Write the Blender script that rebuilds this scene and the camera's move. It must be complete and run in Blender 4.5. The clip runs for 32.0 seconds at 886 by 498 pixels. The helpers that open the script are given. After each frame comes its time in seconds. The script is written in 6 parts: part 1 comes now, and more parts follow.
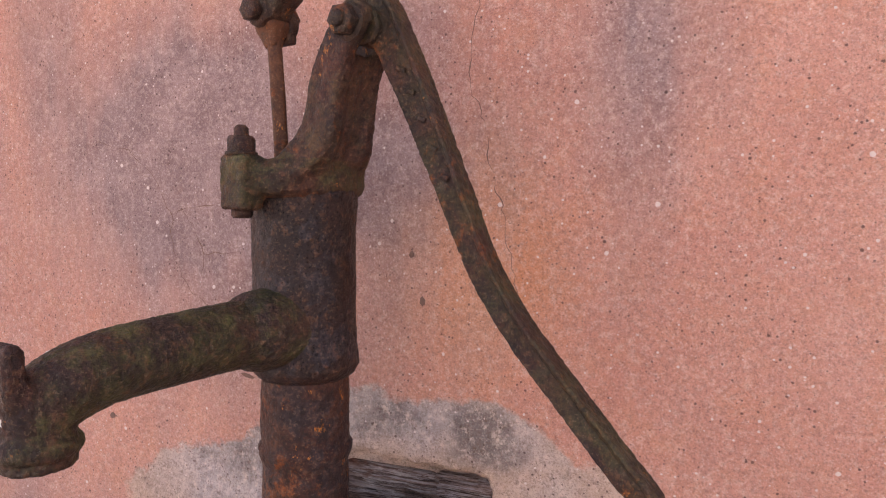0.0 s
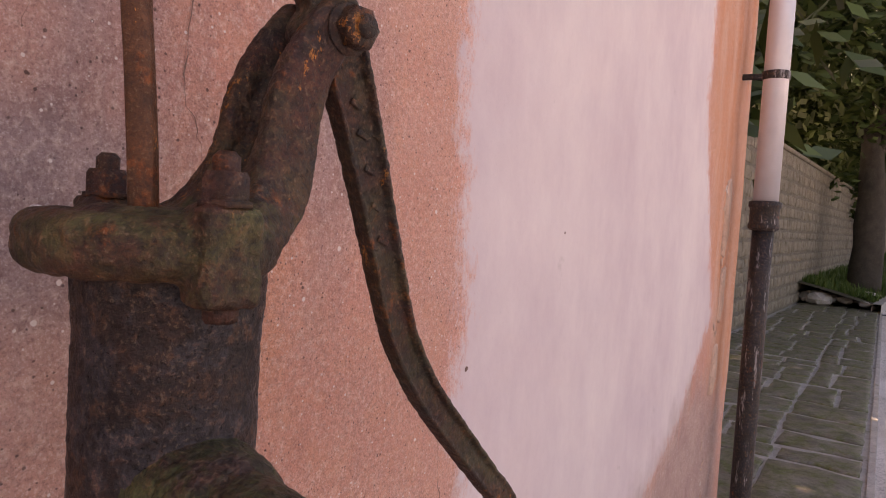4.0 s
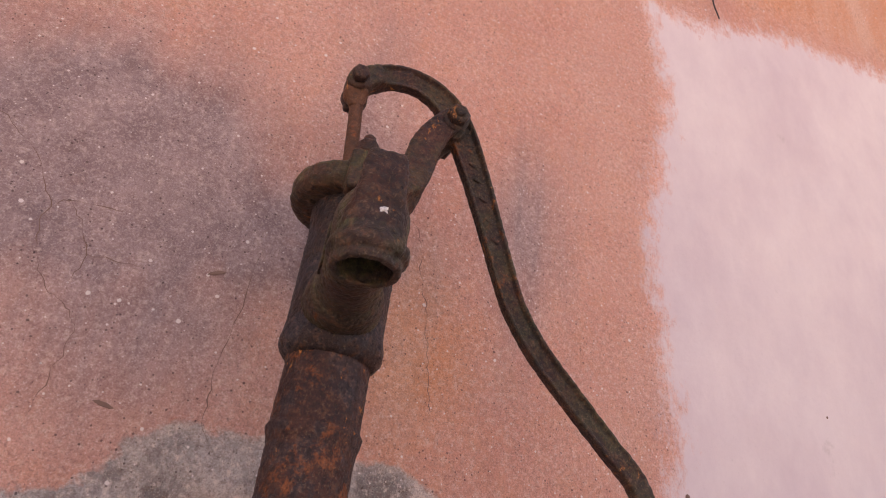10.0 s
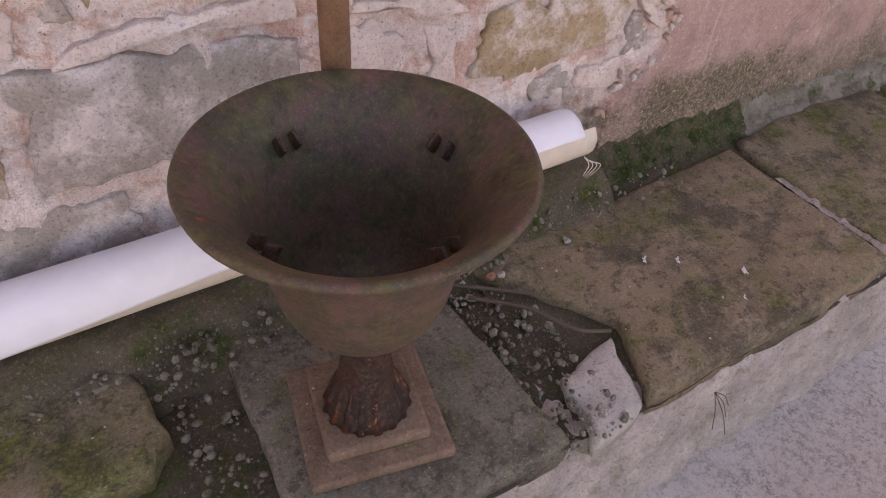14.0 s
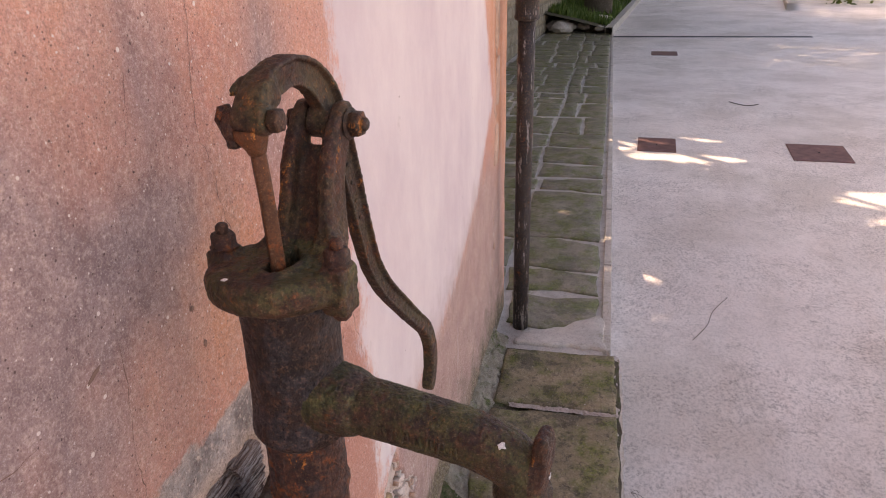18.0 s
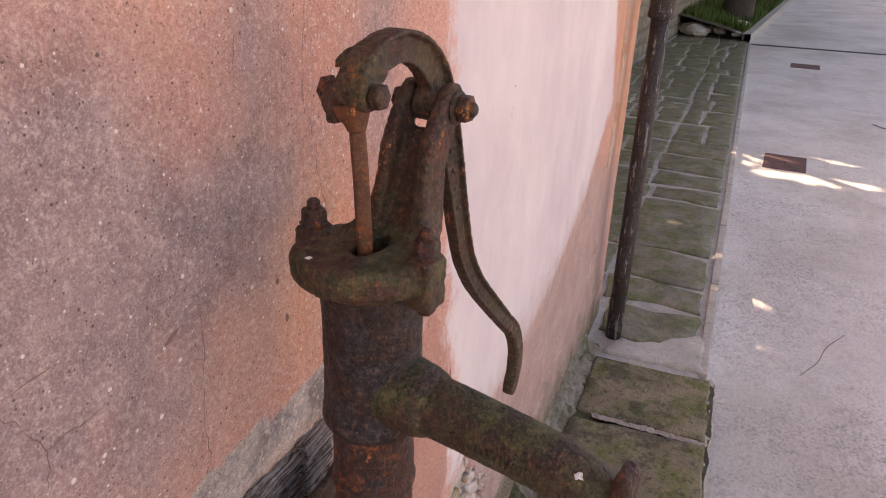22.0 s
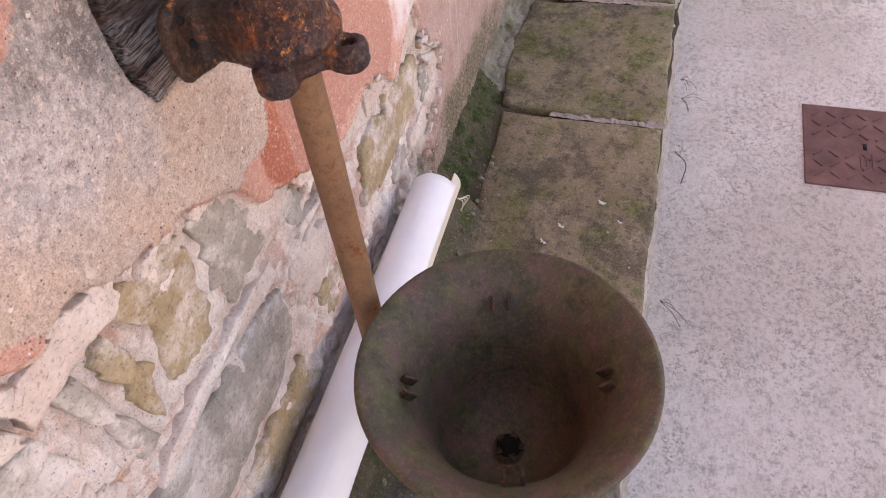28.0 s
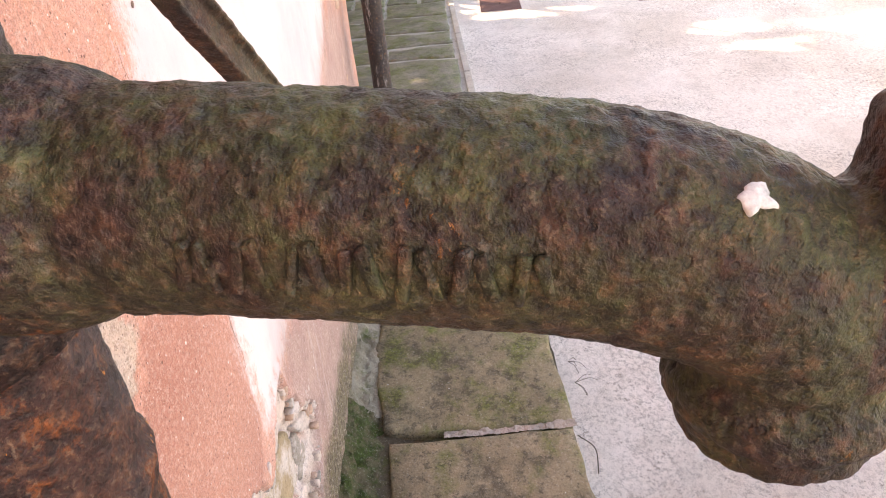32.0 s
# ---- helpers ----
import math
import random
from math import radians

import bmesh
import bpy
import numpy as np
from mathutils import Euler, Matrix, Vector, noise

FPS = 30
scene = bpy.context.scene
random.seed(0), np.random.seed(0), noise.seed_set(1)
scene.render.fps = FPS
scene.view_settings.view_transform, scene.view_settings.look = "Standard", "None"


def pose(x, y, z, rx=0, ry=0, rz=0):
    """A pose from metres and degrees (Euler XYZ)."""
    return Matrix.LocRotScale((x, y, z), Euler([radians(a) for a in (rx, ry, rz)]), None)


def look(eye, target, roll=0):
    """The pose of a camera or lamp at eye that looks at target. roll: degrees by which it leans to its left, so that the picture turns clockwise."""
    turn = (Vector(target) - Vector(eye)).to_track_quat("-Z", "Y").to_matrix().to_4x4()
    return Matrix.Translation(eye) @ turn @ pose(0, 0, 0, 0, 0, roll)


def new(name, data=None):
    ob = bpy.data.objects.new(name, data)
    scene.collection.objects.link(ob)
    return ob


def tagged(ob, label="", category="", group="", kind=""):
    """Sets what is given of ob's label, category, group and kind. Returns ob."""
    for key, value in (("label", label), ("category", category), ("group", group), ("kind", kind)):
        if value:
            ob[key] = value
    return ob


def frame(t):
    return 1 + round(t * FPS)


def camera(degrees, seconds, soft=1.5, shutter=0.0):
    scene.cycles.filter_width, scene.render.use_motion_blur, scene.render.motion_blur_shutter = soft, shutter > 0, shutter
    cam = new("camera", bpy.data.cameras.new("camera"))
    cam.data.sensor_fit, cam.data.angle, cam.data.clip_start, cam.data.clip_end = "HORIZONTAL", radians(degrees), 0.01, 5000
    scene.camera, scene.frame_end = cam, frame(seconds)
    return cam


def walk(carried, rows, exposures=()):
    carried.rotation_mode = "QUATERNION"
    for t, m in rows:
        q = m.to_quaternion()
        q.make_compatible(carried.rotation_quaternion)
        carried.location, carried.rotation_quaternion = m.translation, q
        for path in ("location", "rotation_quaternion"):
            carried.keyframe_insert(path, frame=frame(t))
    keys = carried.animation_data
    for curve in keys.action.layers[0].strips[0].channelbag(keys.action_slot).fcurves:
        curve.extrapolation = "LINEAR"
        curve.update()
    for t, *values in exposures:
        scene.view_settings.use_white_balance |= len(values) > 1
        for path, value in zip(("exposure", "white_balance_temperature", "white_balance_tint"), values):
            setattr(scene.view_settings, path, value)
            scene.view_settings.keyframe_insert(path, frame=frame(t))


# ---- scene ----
import itertools

cam = camera(64.2, 32.0, 1.0)

PATH = [
    (0, (0.408, -0.732, 1.406), (-0.403, 1.092, 1.285), 0.3),
    (0.5, (0.252, -0.679, 1.421), (-0.309, 1.239, 1.351), 0.7),
    (1, (0.072, -0.716, 1.463), (0.030, 1.284, 1.477), -1.4),
    (1.5, (-0.016, -0.638, 1.491), (0.460, 1.305, 1.527), -0.6),
    (2, (-0.084, -0.534, 1.534), (0.706, 1.304, 1.515), -0.0),
    (2.5, (-0.159, -0.472, 1.584), (1.129, 1.043, 1.363), 1.7),
    (3, (-0.222, -0.442, 1.603), (1.378, 0.719, 1.298), 2.9),
    (3.5, (-0.242, -0.456, 1.536), (1.458, 0.592, 1.424), 3.3),
    (5.5, (-0.346, -0.597, 1.309), (1.276, 0.564, 1.160), 5.7),
    (6, (-0.356, -0.604, 1.260), (1.211, 0.612, 1.008), 5.8),
    (6.5, (-0.352, -0.623, 1.219), (1.123, 0.675, 0.843), 6.0),
    (7, (-0.209, -0.667, 1.246), (0.975, 0.900, 0.869), 3.0),
    (7.5, (-0.114, -0.638, 1.249), (0.623, 1.201, 0.970), 3.0),
    (8, (-0.146, -0.637, 1.205), (0.636, 1.200, 1.094), 6.9),
    (8.5, (-0.180, -0.615, 1.178), (0.877, 1.068, 1.399), 8.4),
    (9, (-0.184, -0.678, 1.052), (0.846, 0.933, 1.638), 6.5),
    (9.5, (-0.179, -0.787, 0.993), (0.619, 0.842, 1.835), 7.0),
    (10, (-0.173, -0.825, 1.000), (0.489, 0.787, 1.981), 7.6),
    (10.5, (-0.142, -0.866, 0.989), (0.377, 0.743, 2.058), 7.2),
    (11, (-0.136, -0.892, 0.982), (0.399, 0.822, 1.872), 5.0),
    (11.5, (-0.143, -0.959, 1.098), (0.370, 0.966, 1.271), 2.2),
    (12, (-0.050, -1.152, 1.220), (0.084, 0.775, 0.704), -1.6),
    (12.5, (-0.221, -1.331, 1.221), (0.190, 0.510, 0.555), 1.7),
    (13, (-0.345, -1.415, 1.145), (0.170, 0.268, 0.197), 2.8),
    (13.5, (-0.336, -1.258, 1.020), (0.304, 0.234, -0.147), 2.6),
    (15.5, (-0.576, -0.489, 1.220), (0.668, -0.171, -0.313), 16.8),
    (16, (-0.555, -0.420, 1.425), (0.774, -0.197, -0.053), 14.7),
    (16.5, (-0.584, -0.440, 1.554), (0.836, -0.072, 0.193), 6.2),
    (17, (-0.609, -0.449, 1.602), (1.006, -0.161, 0.458), -0.4),
    (17.5, (-0.630, -0.452, 1.671), (1.123, -0.080, 0.782), -0.9),
    (18, (-0.606, -0.453, 1.725), (1.191, -0.034, 0.953), -1.4),
    (18.5, (-0.514, -0.438, 1.771), (1.248, 0.008, 0.936), -1.2),
    (19, (-0.400, -0.393, 1.793), (1.304, 0.030, 0.837), 0.4),
    (19.5, (-0.321, -0.372, 1.768), (1.316, 0.044, 0.713), -0.8),
    (20, (-0.266, -0.356, 1.739), (1.333, 0.115, 0.669), 0.4),
    (20.5, (-0.222, -0.333, 1.711), (1.343, 0.241, 0.635), 0.2),
    (21, (-0.272, -0.363, 1.723), (1.295, 0.275, 0.681), 0.2),
    (21.5, (-0.417, -0.400, 1.739), (1.222, 0.333, 0.890), 0.8),
    (22, (-0.558, -0.443, 1.713), (1.131, 0.234, 0.919), 2.1),
    (22.5, (-0.661, -0.459, 1.703), (1.064, 0.196, 0.951), 2.6),
    (23, (-0.745, -0.488, 1.697), (1.049, 0.081, 1.019), 1.9),
    (23.5, (-0.815, -0.523, 1.680), (1.000, -0.015, 1.012), 0.5),
    (24, (-0.830, -0.538, 1.640), (0.955, -0.096, 0.853), -0.9),
    (24.5, (-0.804, -0.528, 1.591), (0.912, -0.147, 0.638), -2.1),
    (25, (-0.782, -0.525, 1.556), (0.865, -0.215, 0.464), -4.0),
    (25.5, (-0.770, -0.536, 1.525), (0.825, -0.254, 0.352), -5.1),
    (27.5, (-0.633, -0.556, 1.363), (0.401, -0.276, -0.326), -7.3),
    (28, (-0.595, -0.521, 1.410), (0.628, -0.046, -0.099), -7.1),
    (28.5, (-0.547, -0.500, 1.478), (0.855, 0.135, 0.201), -6.1),
    (29, (-0.529, -0.486, 1.508), (1.015, 0.177, 0.423), -4.6),
    (29.5, (-0.467, -0.442, 1.489), (1.233, -0.016, 0.523), -2.3),
    (30, (-0.345, -0.404, 1.430), (1.355, -0.148, 0.408), -3.4),
    (30.5, (-0.279, -0.353, 1.406), (1.469, -0.235, 0.441), -3.0),
    (31, (-0.239, -0.336, 1.384), (1.485, -0.264, 0.374), -4.6),
    (31.5, (-0.211, -0.322, 1.372), (1.510, -0.277, 0.355), -5.2),
    (32, (-0.195, -0.316, 1.367), (1.525, -0.295, 0.346), -5.9),
]
walk(cam, [(t, look(eye, target, roll)) for t, eye, target, roll in PATH],
     [(0, 1.65, 9200, 34), (1, 1.85, 9200, 34), (2, 1.6, 9200, 34), (3, 1.25, 9200, 34), (6, 1.3, 9300, 35), (7, 1.2, 9300, 36), (8, 1.75, 9200, 34), (9, 1.45, 9200, 34), (10, 1.38, 9300, 35), (11, 1.35, 9400, 36), (12, 1.4, 9300, 36), (13.5, 1.5, 9200, 34), (14.5, 2.0, 9000, 30), (16, 2.4, 9000, 28), (17, 2.1, 9100, 28), (18, 1.6, 9200, 28), (20, 1.7, 9200, 27), (21, 1.75, 9100, 26), (22.5, 1.6, 9200, 28), (23.5, 1.6, 9300, 29), (25.5, 1.95, 9300, 30), (27.5, 2.2, 9200, 28), (29, 2.1, 9200, 27), (30, 2.1, 9300, 25), (32, 2.6, 9500, 20)])

# ---- world, sun, exposure ----
world = bpy.data.worlds.new("sky")
scene.world = world
world.use_nodes = True
wn = world.node_tree.nodes
sky = wn.new("ShaderNodeTexSky")
sky.sky_type, sky.sun_disc = "NISHITA", False
SUN_EL, SUN_AZ = radians(40), radians(28)      # sun over the house roof, azimuth from +y towards +x
sky.sun_elevation, sky.sun_rotation = SUN_EL, SUN_AZ
sky.dust_density = 2.5
wn["Background"].inputs["Strength"].default_value = 0.15
world.node_tree.links.new(sky.outputs[0], wn["Background"].inputs["Color"])
sun = new("sun", bpy.data.lights.new("sun", "SUN"))
sun.data.energy, sun.data.angle, sun.data.color = 4.0, radians(0.5), (1.0, 0.94, 0.84)
sun_dir = Vector((math.sin(SUN_AZ) * math.cos(SUN_EL), math.cos(SUN_AZ) * math.cos(SUN_EL), math.sin(SUN_EL)))
sun.matrix_world = look(sun_dir * 40, (0, 0, 0))
tagged(sun, "warm daylight sun above the house roof", "sun")


# ---- materials ----
class Nodes:
    """Short-hand for building a node material."""

    def __init__(self, name, rough=0.85, metal=0.0):
        self.mat = bpy.data.materials.new(name)
        self.mat.use_nodes = True
        self.t = self.mat.node_tree
        self.b = self.t.nodes["Principled BSDF"]
        self.b.inputs["Roughness"].default_value = rough
        self.b.inputs["Metallic"].default_value = metal
        self.b.inputs["Specular IOR Level"].default_value = 0.3
        self.co = self.t.nodes.new("ShaderNodeTexCoord").outputs["Object"]

    def put(self, value, socket):
        if isinstance(value, bpy.types.NodeSocket):
            self.t.links.new(value, socket)
        elif isinstance(value, tuple) and len(value) == 3 and socket.type == "RGBA":
            socket.default_value = (*value, 1)
        else:
            socket.default_value = value

    def noise(self, scale, detail=4.0, rough=0.6, stretch=None, shift=(0, 0, 0), distort=0.0):
        n = self.t.nodes.new("ShaderNodeTexNoise")
        n.inputs["Scale"].default_value, n.inputs["Detail"].default_value = scale, detail
        n.inputs["Roughness"].default_value, n.inputs["Distortion"].default_value = rough, distort
        m = self.t.nodes.new("ShaderNodeMapping")
        m.inputs["Scale"].default_value, m.inputs["Location"].default_value = stretch or (1, 1, 1), shift
        self.t.links.new(self.co, m.inputs["Vector"])
        self.t.links.new(m.outputs[0], n.inputs["Vector"])
        return n.outputs["Fac"]

    def cells(self, scale, feature="F1", stretch=None, out="Distance", shift=(0, 0, 0)):
        n = self.t.nodes.new("ShaderNodeTexVoronoi")
        n.feature, n.inputs["Scale"].default_value = feature, scale
        m = self.t.nodes.new("ShaderNodeMapping")
        m.inputs["Scale"].default_value, m.inputs["Location"].default_value = stretch or (1, 1, 1), shift
        self.t.links.new(self.co, m.inputs["Vector"])
        self.t.links.new(m.outputs[0], n.inputs["Vector"])
        return n.outputs[out]

    def spots(self, scale, r, share, wob=0.12, shift=(0, 0, 0), edge=0.25):
        """Scattered grains of uneven size and outline; share of the cells hold one."""
        n = self.t.nodes.new("ShaderNodeTexVoronoi")
        n.inputs["Scale"].default_value = scale
        m = self.t.nodes.new("ShaderNodeMapping")
        m.inputs["Location"].default_value = shift
        self.t.links.new(self.co, m.inputs["Vector"])
        self.t.links.new(m.outputs[0], n.inputs["Vector"])
        sep = self.t.nodes.new("ShaderNodeSeparateColor")
        self.t.links.new(n.outputs["Color"], sep.inputs[0])
        rad = self.ramp(sep.outputs[0], 1 - share, 1, -wob, r)
        d = self.math("ADD", n.outputs["Distance"], self.math("MULTIPLY", self.math("SUBTRACT", self.noise(scale * 3.1, 3, 0.7, shift=shift), 0.5), wob * 2))
        return self.ramp(self.math("SUBTRACT", rad, d), 0, r * edge)

    def ramp(self, fac, a, b, lo=0.0, hi=1.0):
        """lo below a, hi above b, straight between."""
        n = self.t.nodes.new("ShaderNodeMapRange")
        n.inputs["From Min"].default_value, n.inputs["From Max"].default_value = a, b
        n.inputs["To Min"].default_value, n.inputs["To Max"].default_value = lo, hi
        self.t.links.new(fac, n.inputs["Value"])
        return n.outputs[0]

    def math(self, op, a, b=0.0):
        n = self.t.nodes.new("ShaderNodeMath")
        n.operation = op
        self.put(a, n.inputs[0]), self.put(b, n.inputs[1])
        return n.outputs[0]

    def mix(self, fac, a, b, mode="MIX"):
        n = self.t.nodes.new("ShaderNodeMix")
        n.data_type, n.blend_type = "RGBA", mode
        self.put(fac, n.inputs[0]), self.put(a, n.inputs[6]), self.put(b, n.inputs[7])
        return n.outputs[2]

    def attr(self, name):
        n = self.t.nodes.new("ShaderNodeAttribute")
        n.attribute_name = name
        return n.outputs["Fac"]

    def rand(self):
        return self.t.nodes.new("ShaderNodeObjectInfo").outputs["Random"]

    def up(self):
        n = self.t.nodes.new("ShaderNodeSeparateXYZ")
        g = self.t.nodes.new("ShaderNodeNewGeometry")
        self.t.links.new(g.outputs["Normal"], n.inputs[0])
        return n.outputs[2]

    def color(self, c):
        self.put(c, self.b.inputs["Base Color"])

    def rough(self, r):
        self.put(r, self.b.inputs["Roughness"])

    def bump(self, height, distance, strength=1.0):
        n = self.t.nodes.new("ShaderNodeBump")
        n.inputs["Distance"].default_value, n.inputs["Strength"].default_value = distance, strength
        self.put(height, n.inputs["Height"])
        if self.b.inputs["Normal"].is_linked:
            self.t.links.new(self.b.inputs["Normal"].links[0].from_socket, n.inputs["Normal"])
        self.t.links.new(n.outputs[0], self.b.inputs["Normal"])


def rust(name, orange=0.5, green=0.0, blue=0.3, base=(0.072, 0.030, 0.022), gloss=0.0, warm=(0.135, 0.050, 0.030), peel=0.0, pit_shade_bump=1.0):
    m = Nodes(name, 0.8)
    m.b.inputs["Specular IOR Level"].default_value = 0.36
    big, mid, fine = m.noise(14, 6, 0.7), m.noise(42, 7, 0.72, shift=(3, 1, 2)), m.noise(135, 4, 0.65)
    tiny, grain = m.noise(360, 3, 0.7, shift=(2, 2, 2)), m.noise(820, 3, 0.7, shift=(5, 1, 9))
    pit = m.spots(230, 0.36, 0.55, 0.16, shift=(1, 4, 6))
    c = m.mix(m.ramp(big, 0.43, 0.57), base, warm)
    c = m.mix(m.ramp(m.noise(24, 6, 0.7, shift=(7, 2, 1)), 0.50, 0.55, 0, blue), c, m.mix(m.ramp(fine, 0.38, 0.62), (0.014, 0.012, 0.016), (0.048, 0.043, 0.052)))
    # orange bloom with crisp flakes
    bloom = m.math("ADD", m.math("MULTIPLY", mid, 0.6), m.math("MULTIPLY", m.noise(13, 4, shift=(4, 9, 2)), 0.4))
    c = m.mix(m.ramp(bloom, 0.60 - 0.12 * orange, 0.65 - 0.11 * orange, 0, 0.9), c, m.mix(m.ramp(fine, 0.38, 0.60), (0.10, 0.025, 0.009), (0.30, 0.078, 0.017)))
    flake = m.math("ADD", m.math("MULTIPLY", m.noise(75, 6, 0.78, stretch=(1, 1, 0.6), shift=(1, 6, 2)), 0.65), m.math("MULTIPLY", m.noise(16, 3, shift=(8, 8, 1)), 0.35))
    c = m.mix(m.ramp(flake, 0.630 - 0.075 * orange, 0.642 - 0.075 * orange, 0, max(0.0, min(1.0, 0.45 + orange))), c, m.mix(m.ramp(tiny, 0.4, 0.6), (0.38, 0.115, 0.022), (0.66, 0.25, 0.055)))
    if green:
        g = m.math("MULTIPLY", m.ramp(m.noise(19, 6, 0.75, shift=(1, 8, 3)), 0.42, 0.56), m.ramp(m.up(), -0.9, 0.4, 0.30, 1))
        c = m.mix(m.math("MULTIPLY", g, green), c, m.mix(m.ramp(m.noise(34, 5), 0.38, 0.62), (0.034, 0.038, 0.013), (0.100, 0.102, 0.036)))
        c = m.mix(m.ramp(m.noise(60, 6, 0.8, shift=(9, 1, 2)), 0.60, 0.66, 0, green * 0.5), c, (0.13, 0.13, 0.105))
    if peel:
        c = m.mix(m.ramp(m.noise(38, 6, 0.75, stretch=(1, 1, 0.16), shift=(3, 5, 5)), 0.56, 0.60, 0, peel), c, (0.40, 0.37, 0.36))
    # painted highlights: high grains get a lighter colour
    c = m.mix(m.ramp(fine, 0.54, 0.66, 0, 0.5), c, m.mix(0.5, c, (0.32, 0.14, 0.07)))
    c = m.mix(m.ramp(tiny, 0.57, 0.65, 0, 0.50), c, m.mix(0.5, c, (0.36, 0.26, 0.18)))
    # painted shade: low grains and pits go near black, as if occluded
    c = m.mix(m.ramp(fine, 0.36, 0.47, 0.58 * pit_shade_bump, 0), c, (0.010, 0.005, 0.004))
    c = m.mix(m.ramp(tiny, 0.37, 0.48, 0.55 * pit_shade_bump, 0), c, (0.009, 0.005, 0.004))
    c = m.mix(m.math("MULTIPLY", pit, 0.35 * pit_shade_bump), c, (0.007, 0.004, 0.003))
    m.color(c)
    m.rough(m.ramp(tiny, 0.36, 0.62, 0.40 - gloss, 0.72 - gloss))
    m.bump(grain, 0.0004, 0.7)
    m.bump(tiny, 0.0017, pit_shade_bump)
    m.bump(m.math("SUBTRACT", 1.0, pit), 0.0010, 0.9 * pit_shade_bump)
    m.bump(fine, 0.0018, 0.8 * pit_shade_bump)
    m.bump(mid, 0.0020, 0.6)
    return m.mat


def plaster():
    m = Nodes("plaster", 0.9)
    edge = m.noise(11, 6, 0.68)
    wob = m.math("MULTIPLY", m.math("SUBTRACT", edge, 0.5), 0.16)
    soft = m.noise(3.2, 5, 0.6, shift=(4, 0, 2))
    streak = m.noise(5, 5, 0.65, stretch=(1.6, 1, 0.28), shift=(1, 0, 5))
    grit = m.noise(120, 3, 0.7)
    pink = m.mix(m.ramp(soft, 0.35, 0.65), (0.66, 0.30, 0.225), (0.73, 0.40, 0.315))
    pink = m.mix(m.ramp(m.noise(26, 5), 0.45, 0.7, 0, 0.45), pink, (0.72, 0.34, 0.21))
    # old grey weathering of the pink coat
    grey = m.math("MULTIPLY", m.ramp(m.math("ADD", m.attr("stain"), m.math("MULTIPLY", m.math("SUBTRACT", streak, 0.5), 1.3)), 0.10, 0.75), 0.9)
    c = m.mix(grey, pink, m.mix(m.ramp(m.noise(17, 5), 0.35, 0.65), (0.245, 0.18, 0.185), (0.42, 0.31, 0.30)))
    # fresh red paint, orange corner strip, pale skim coat, cement patch, bared mortar
    red = m.ramp(m.math("ADD", m.attr("red"), wob), -0.004, 0.004)
    c = m.mix(red, c, m.mix(m.ramp(soft, 0.4, 0.6), (0.53, 0.225, 0.165), (0.60, 0.28, 0.21)))
    c = m.mix(m.ramp(m.math("ADD", m.attr("tongue"), m.math("MULTIPLY", wob, 0.25)), -0.003, 0.004), c, m.mix(m.ramp(soft, 0.4, 0.6), (0.48, 0.12, 0.06), (0.58, 0.18, 0.10)))
    orange = m.ramp(m.math("ADD", m.attr("orange"), wob), -0.06, 0.08)
    c = m.mix(orange, c, m.mix(m.ramp(streak, 0.4, 0.62), (0.72, 0.30, 0.155), (0.74, 0.42, 0.30)))
    pale = m.ramp(m.math("ADD", m.math("ADD", m.attr("pale"), m.math("MULTIPLY", wob, 0.7)), m.math("MULTIPLY", m.math("SUBTRACT", m.noise(34, 7, .85, stretch=(1, 1, .55)), .5), .24)), -0.022, 0.026)
    pale_c = m.mix(m.ramp(m.noise(2.6, 7, 0.7, stretch=(1, 1, .6), shift=(3, 3, 1)), 0.36, 0.64), (0.62, 0.515, 0.53), (0.74, 0.65, 0.63))
    c = m.mix(pale, c, pale_c)
    damp = m.math("MULTIPLY", m.ramp(m.math("ADD", m.attr("damp"), m.math("ADD", m.math("MULTIPLY", wob, 1.6), m.math("MULTIPLY", m.math("SUBTRACT", streak, 0.5), 0.35))), -0.09, 0.09), 0.7)
    c = m.mix(damp, c, m.mix(m.ramp(m.noise(8, 6), 0.35, 0.65), (0.35, 0.255, 0.24), (0.51, 0.39, 0.35)))
    runs = m.math("MULTIPLY", m.ramp(m.noise(30, 4, 0.7, stretch=(1.5, 1, 0.05), shift=(7, 0, 3)), 0.60, 0.68, 0, 0.7), damp)
    c = m.mix(runs, c, (0.72, 0.62, 0.60))
    patch = m.ramp(m.math("ADD", m.attr("patch"), m.math("MULTIPLY", wob, 0.6)), -0.003, 0.006)
    cem = m.mix(m.ramp(m.noise(9, 6, 0.7), 0.35, 0.66), (0.54, 0.395, 0.315), (0.73, 0.545, 0.435))
    cem = m.mix(m.ramp(m.math("ADD", m.attr("ash"), m.math("MULTIPLY", m.math("SUBTRACT", m.noise(10, 5), 0.5), 0.8)), 0.2, 0.7, 0, 0.9), cem, m.mix(m.ramp(m.noise(60, 5, 0.7), 0.4, 0.6), (0.44, 0.40, 0.395), (0.68, 0.63, 0.61)))
    cem = m.mix(m.ramp(m.math("ADD", m.attr("soot"), m.math("MULTIPLY", m.math("SUBTRACT", m.noise(16, 6), 0.5), 1.5)), 0.25, 0.75, 0, 0.85), cem, (0.17, 0.155, 0.145))
    cem = m.mix(m.ramp(m.noise(6, 5, 0.65, shift=(2, 3, 7)), 0.50, 0.62, 0, 0.55), cem, m.mix(m.ramp(m.noise(15, 5), 0.4, 0.6), (0.60, 0.51, 0.46), (0.76, 0.68, 0.63)))
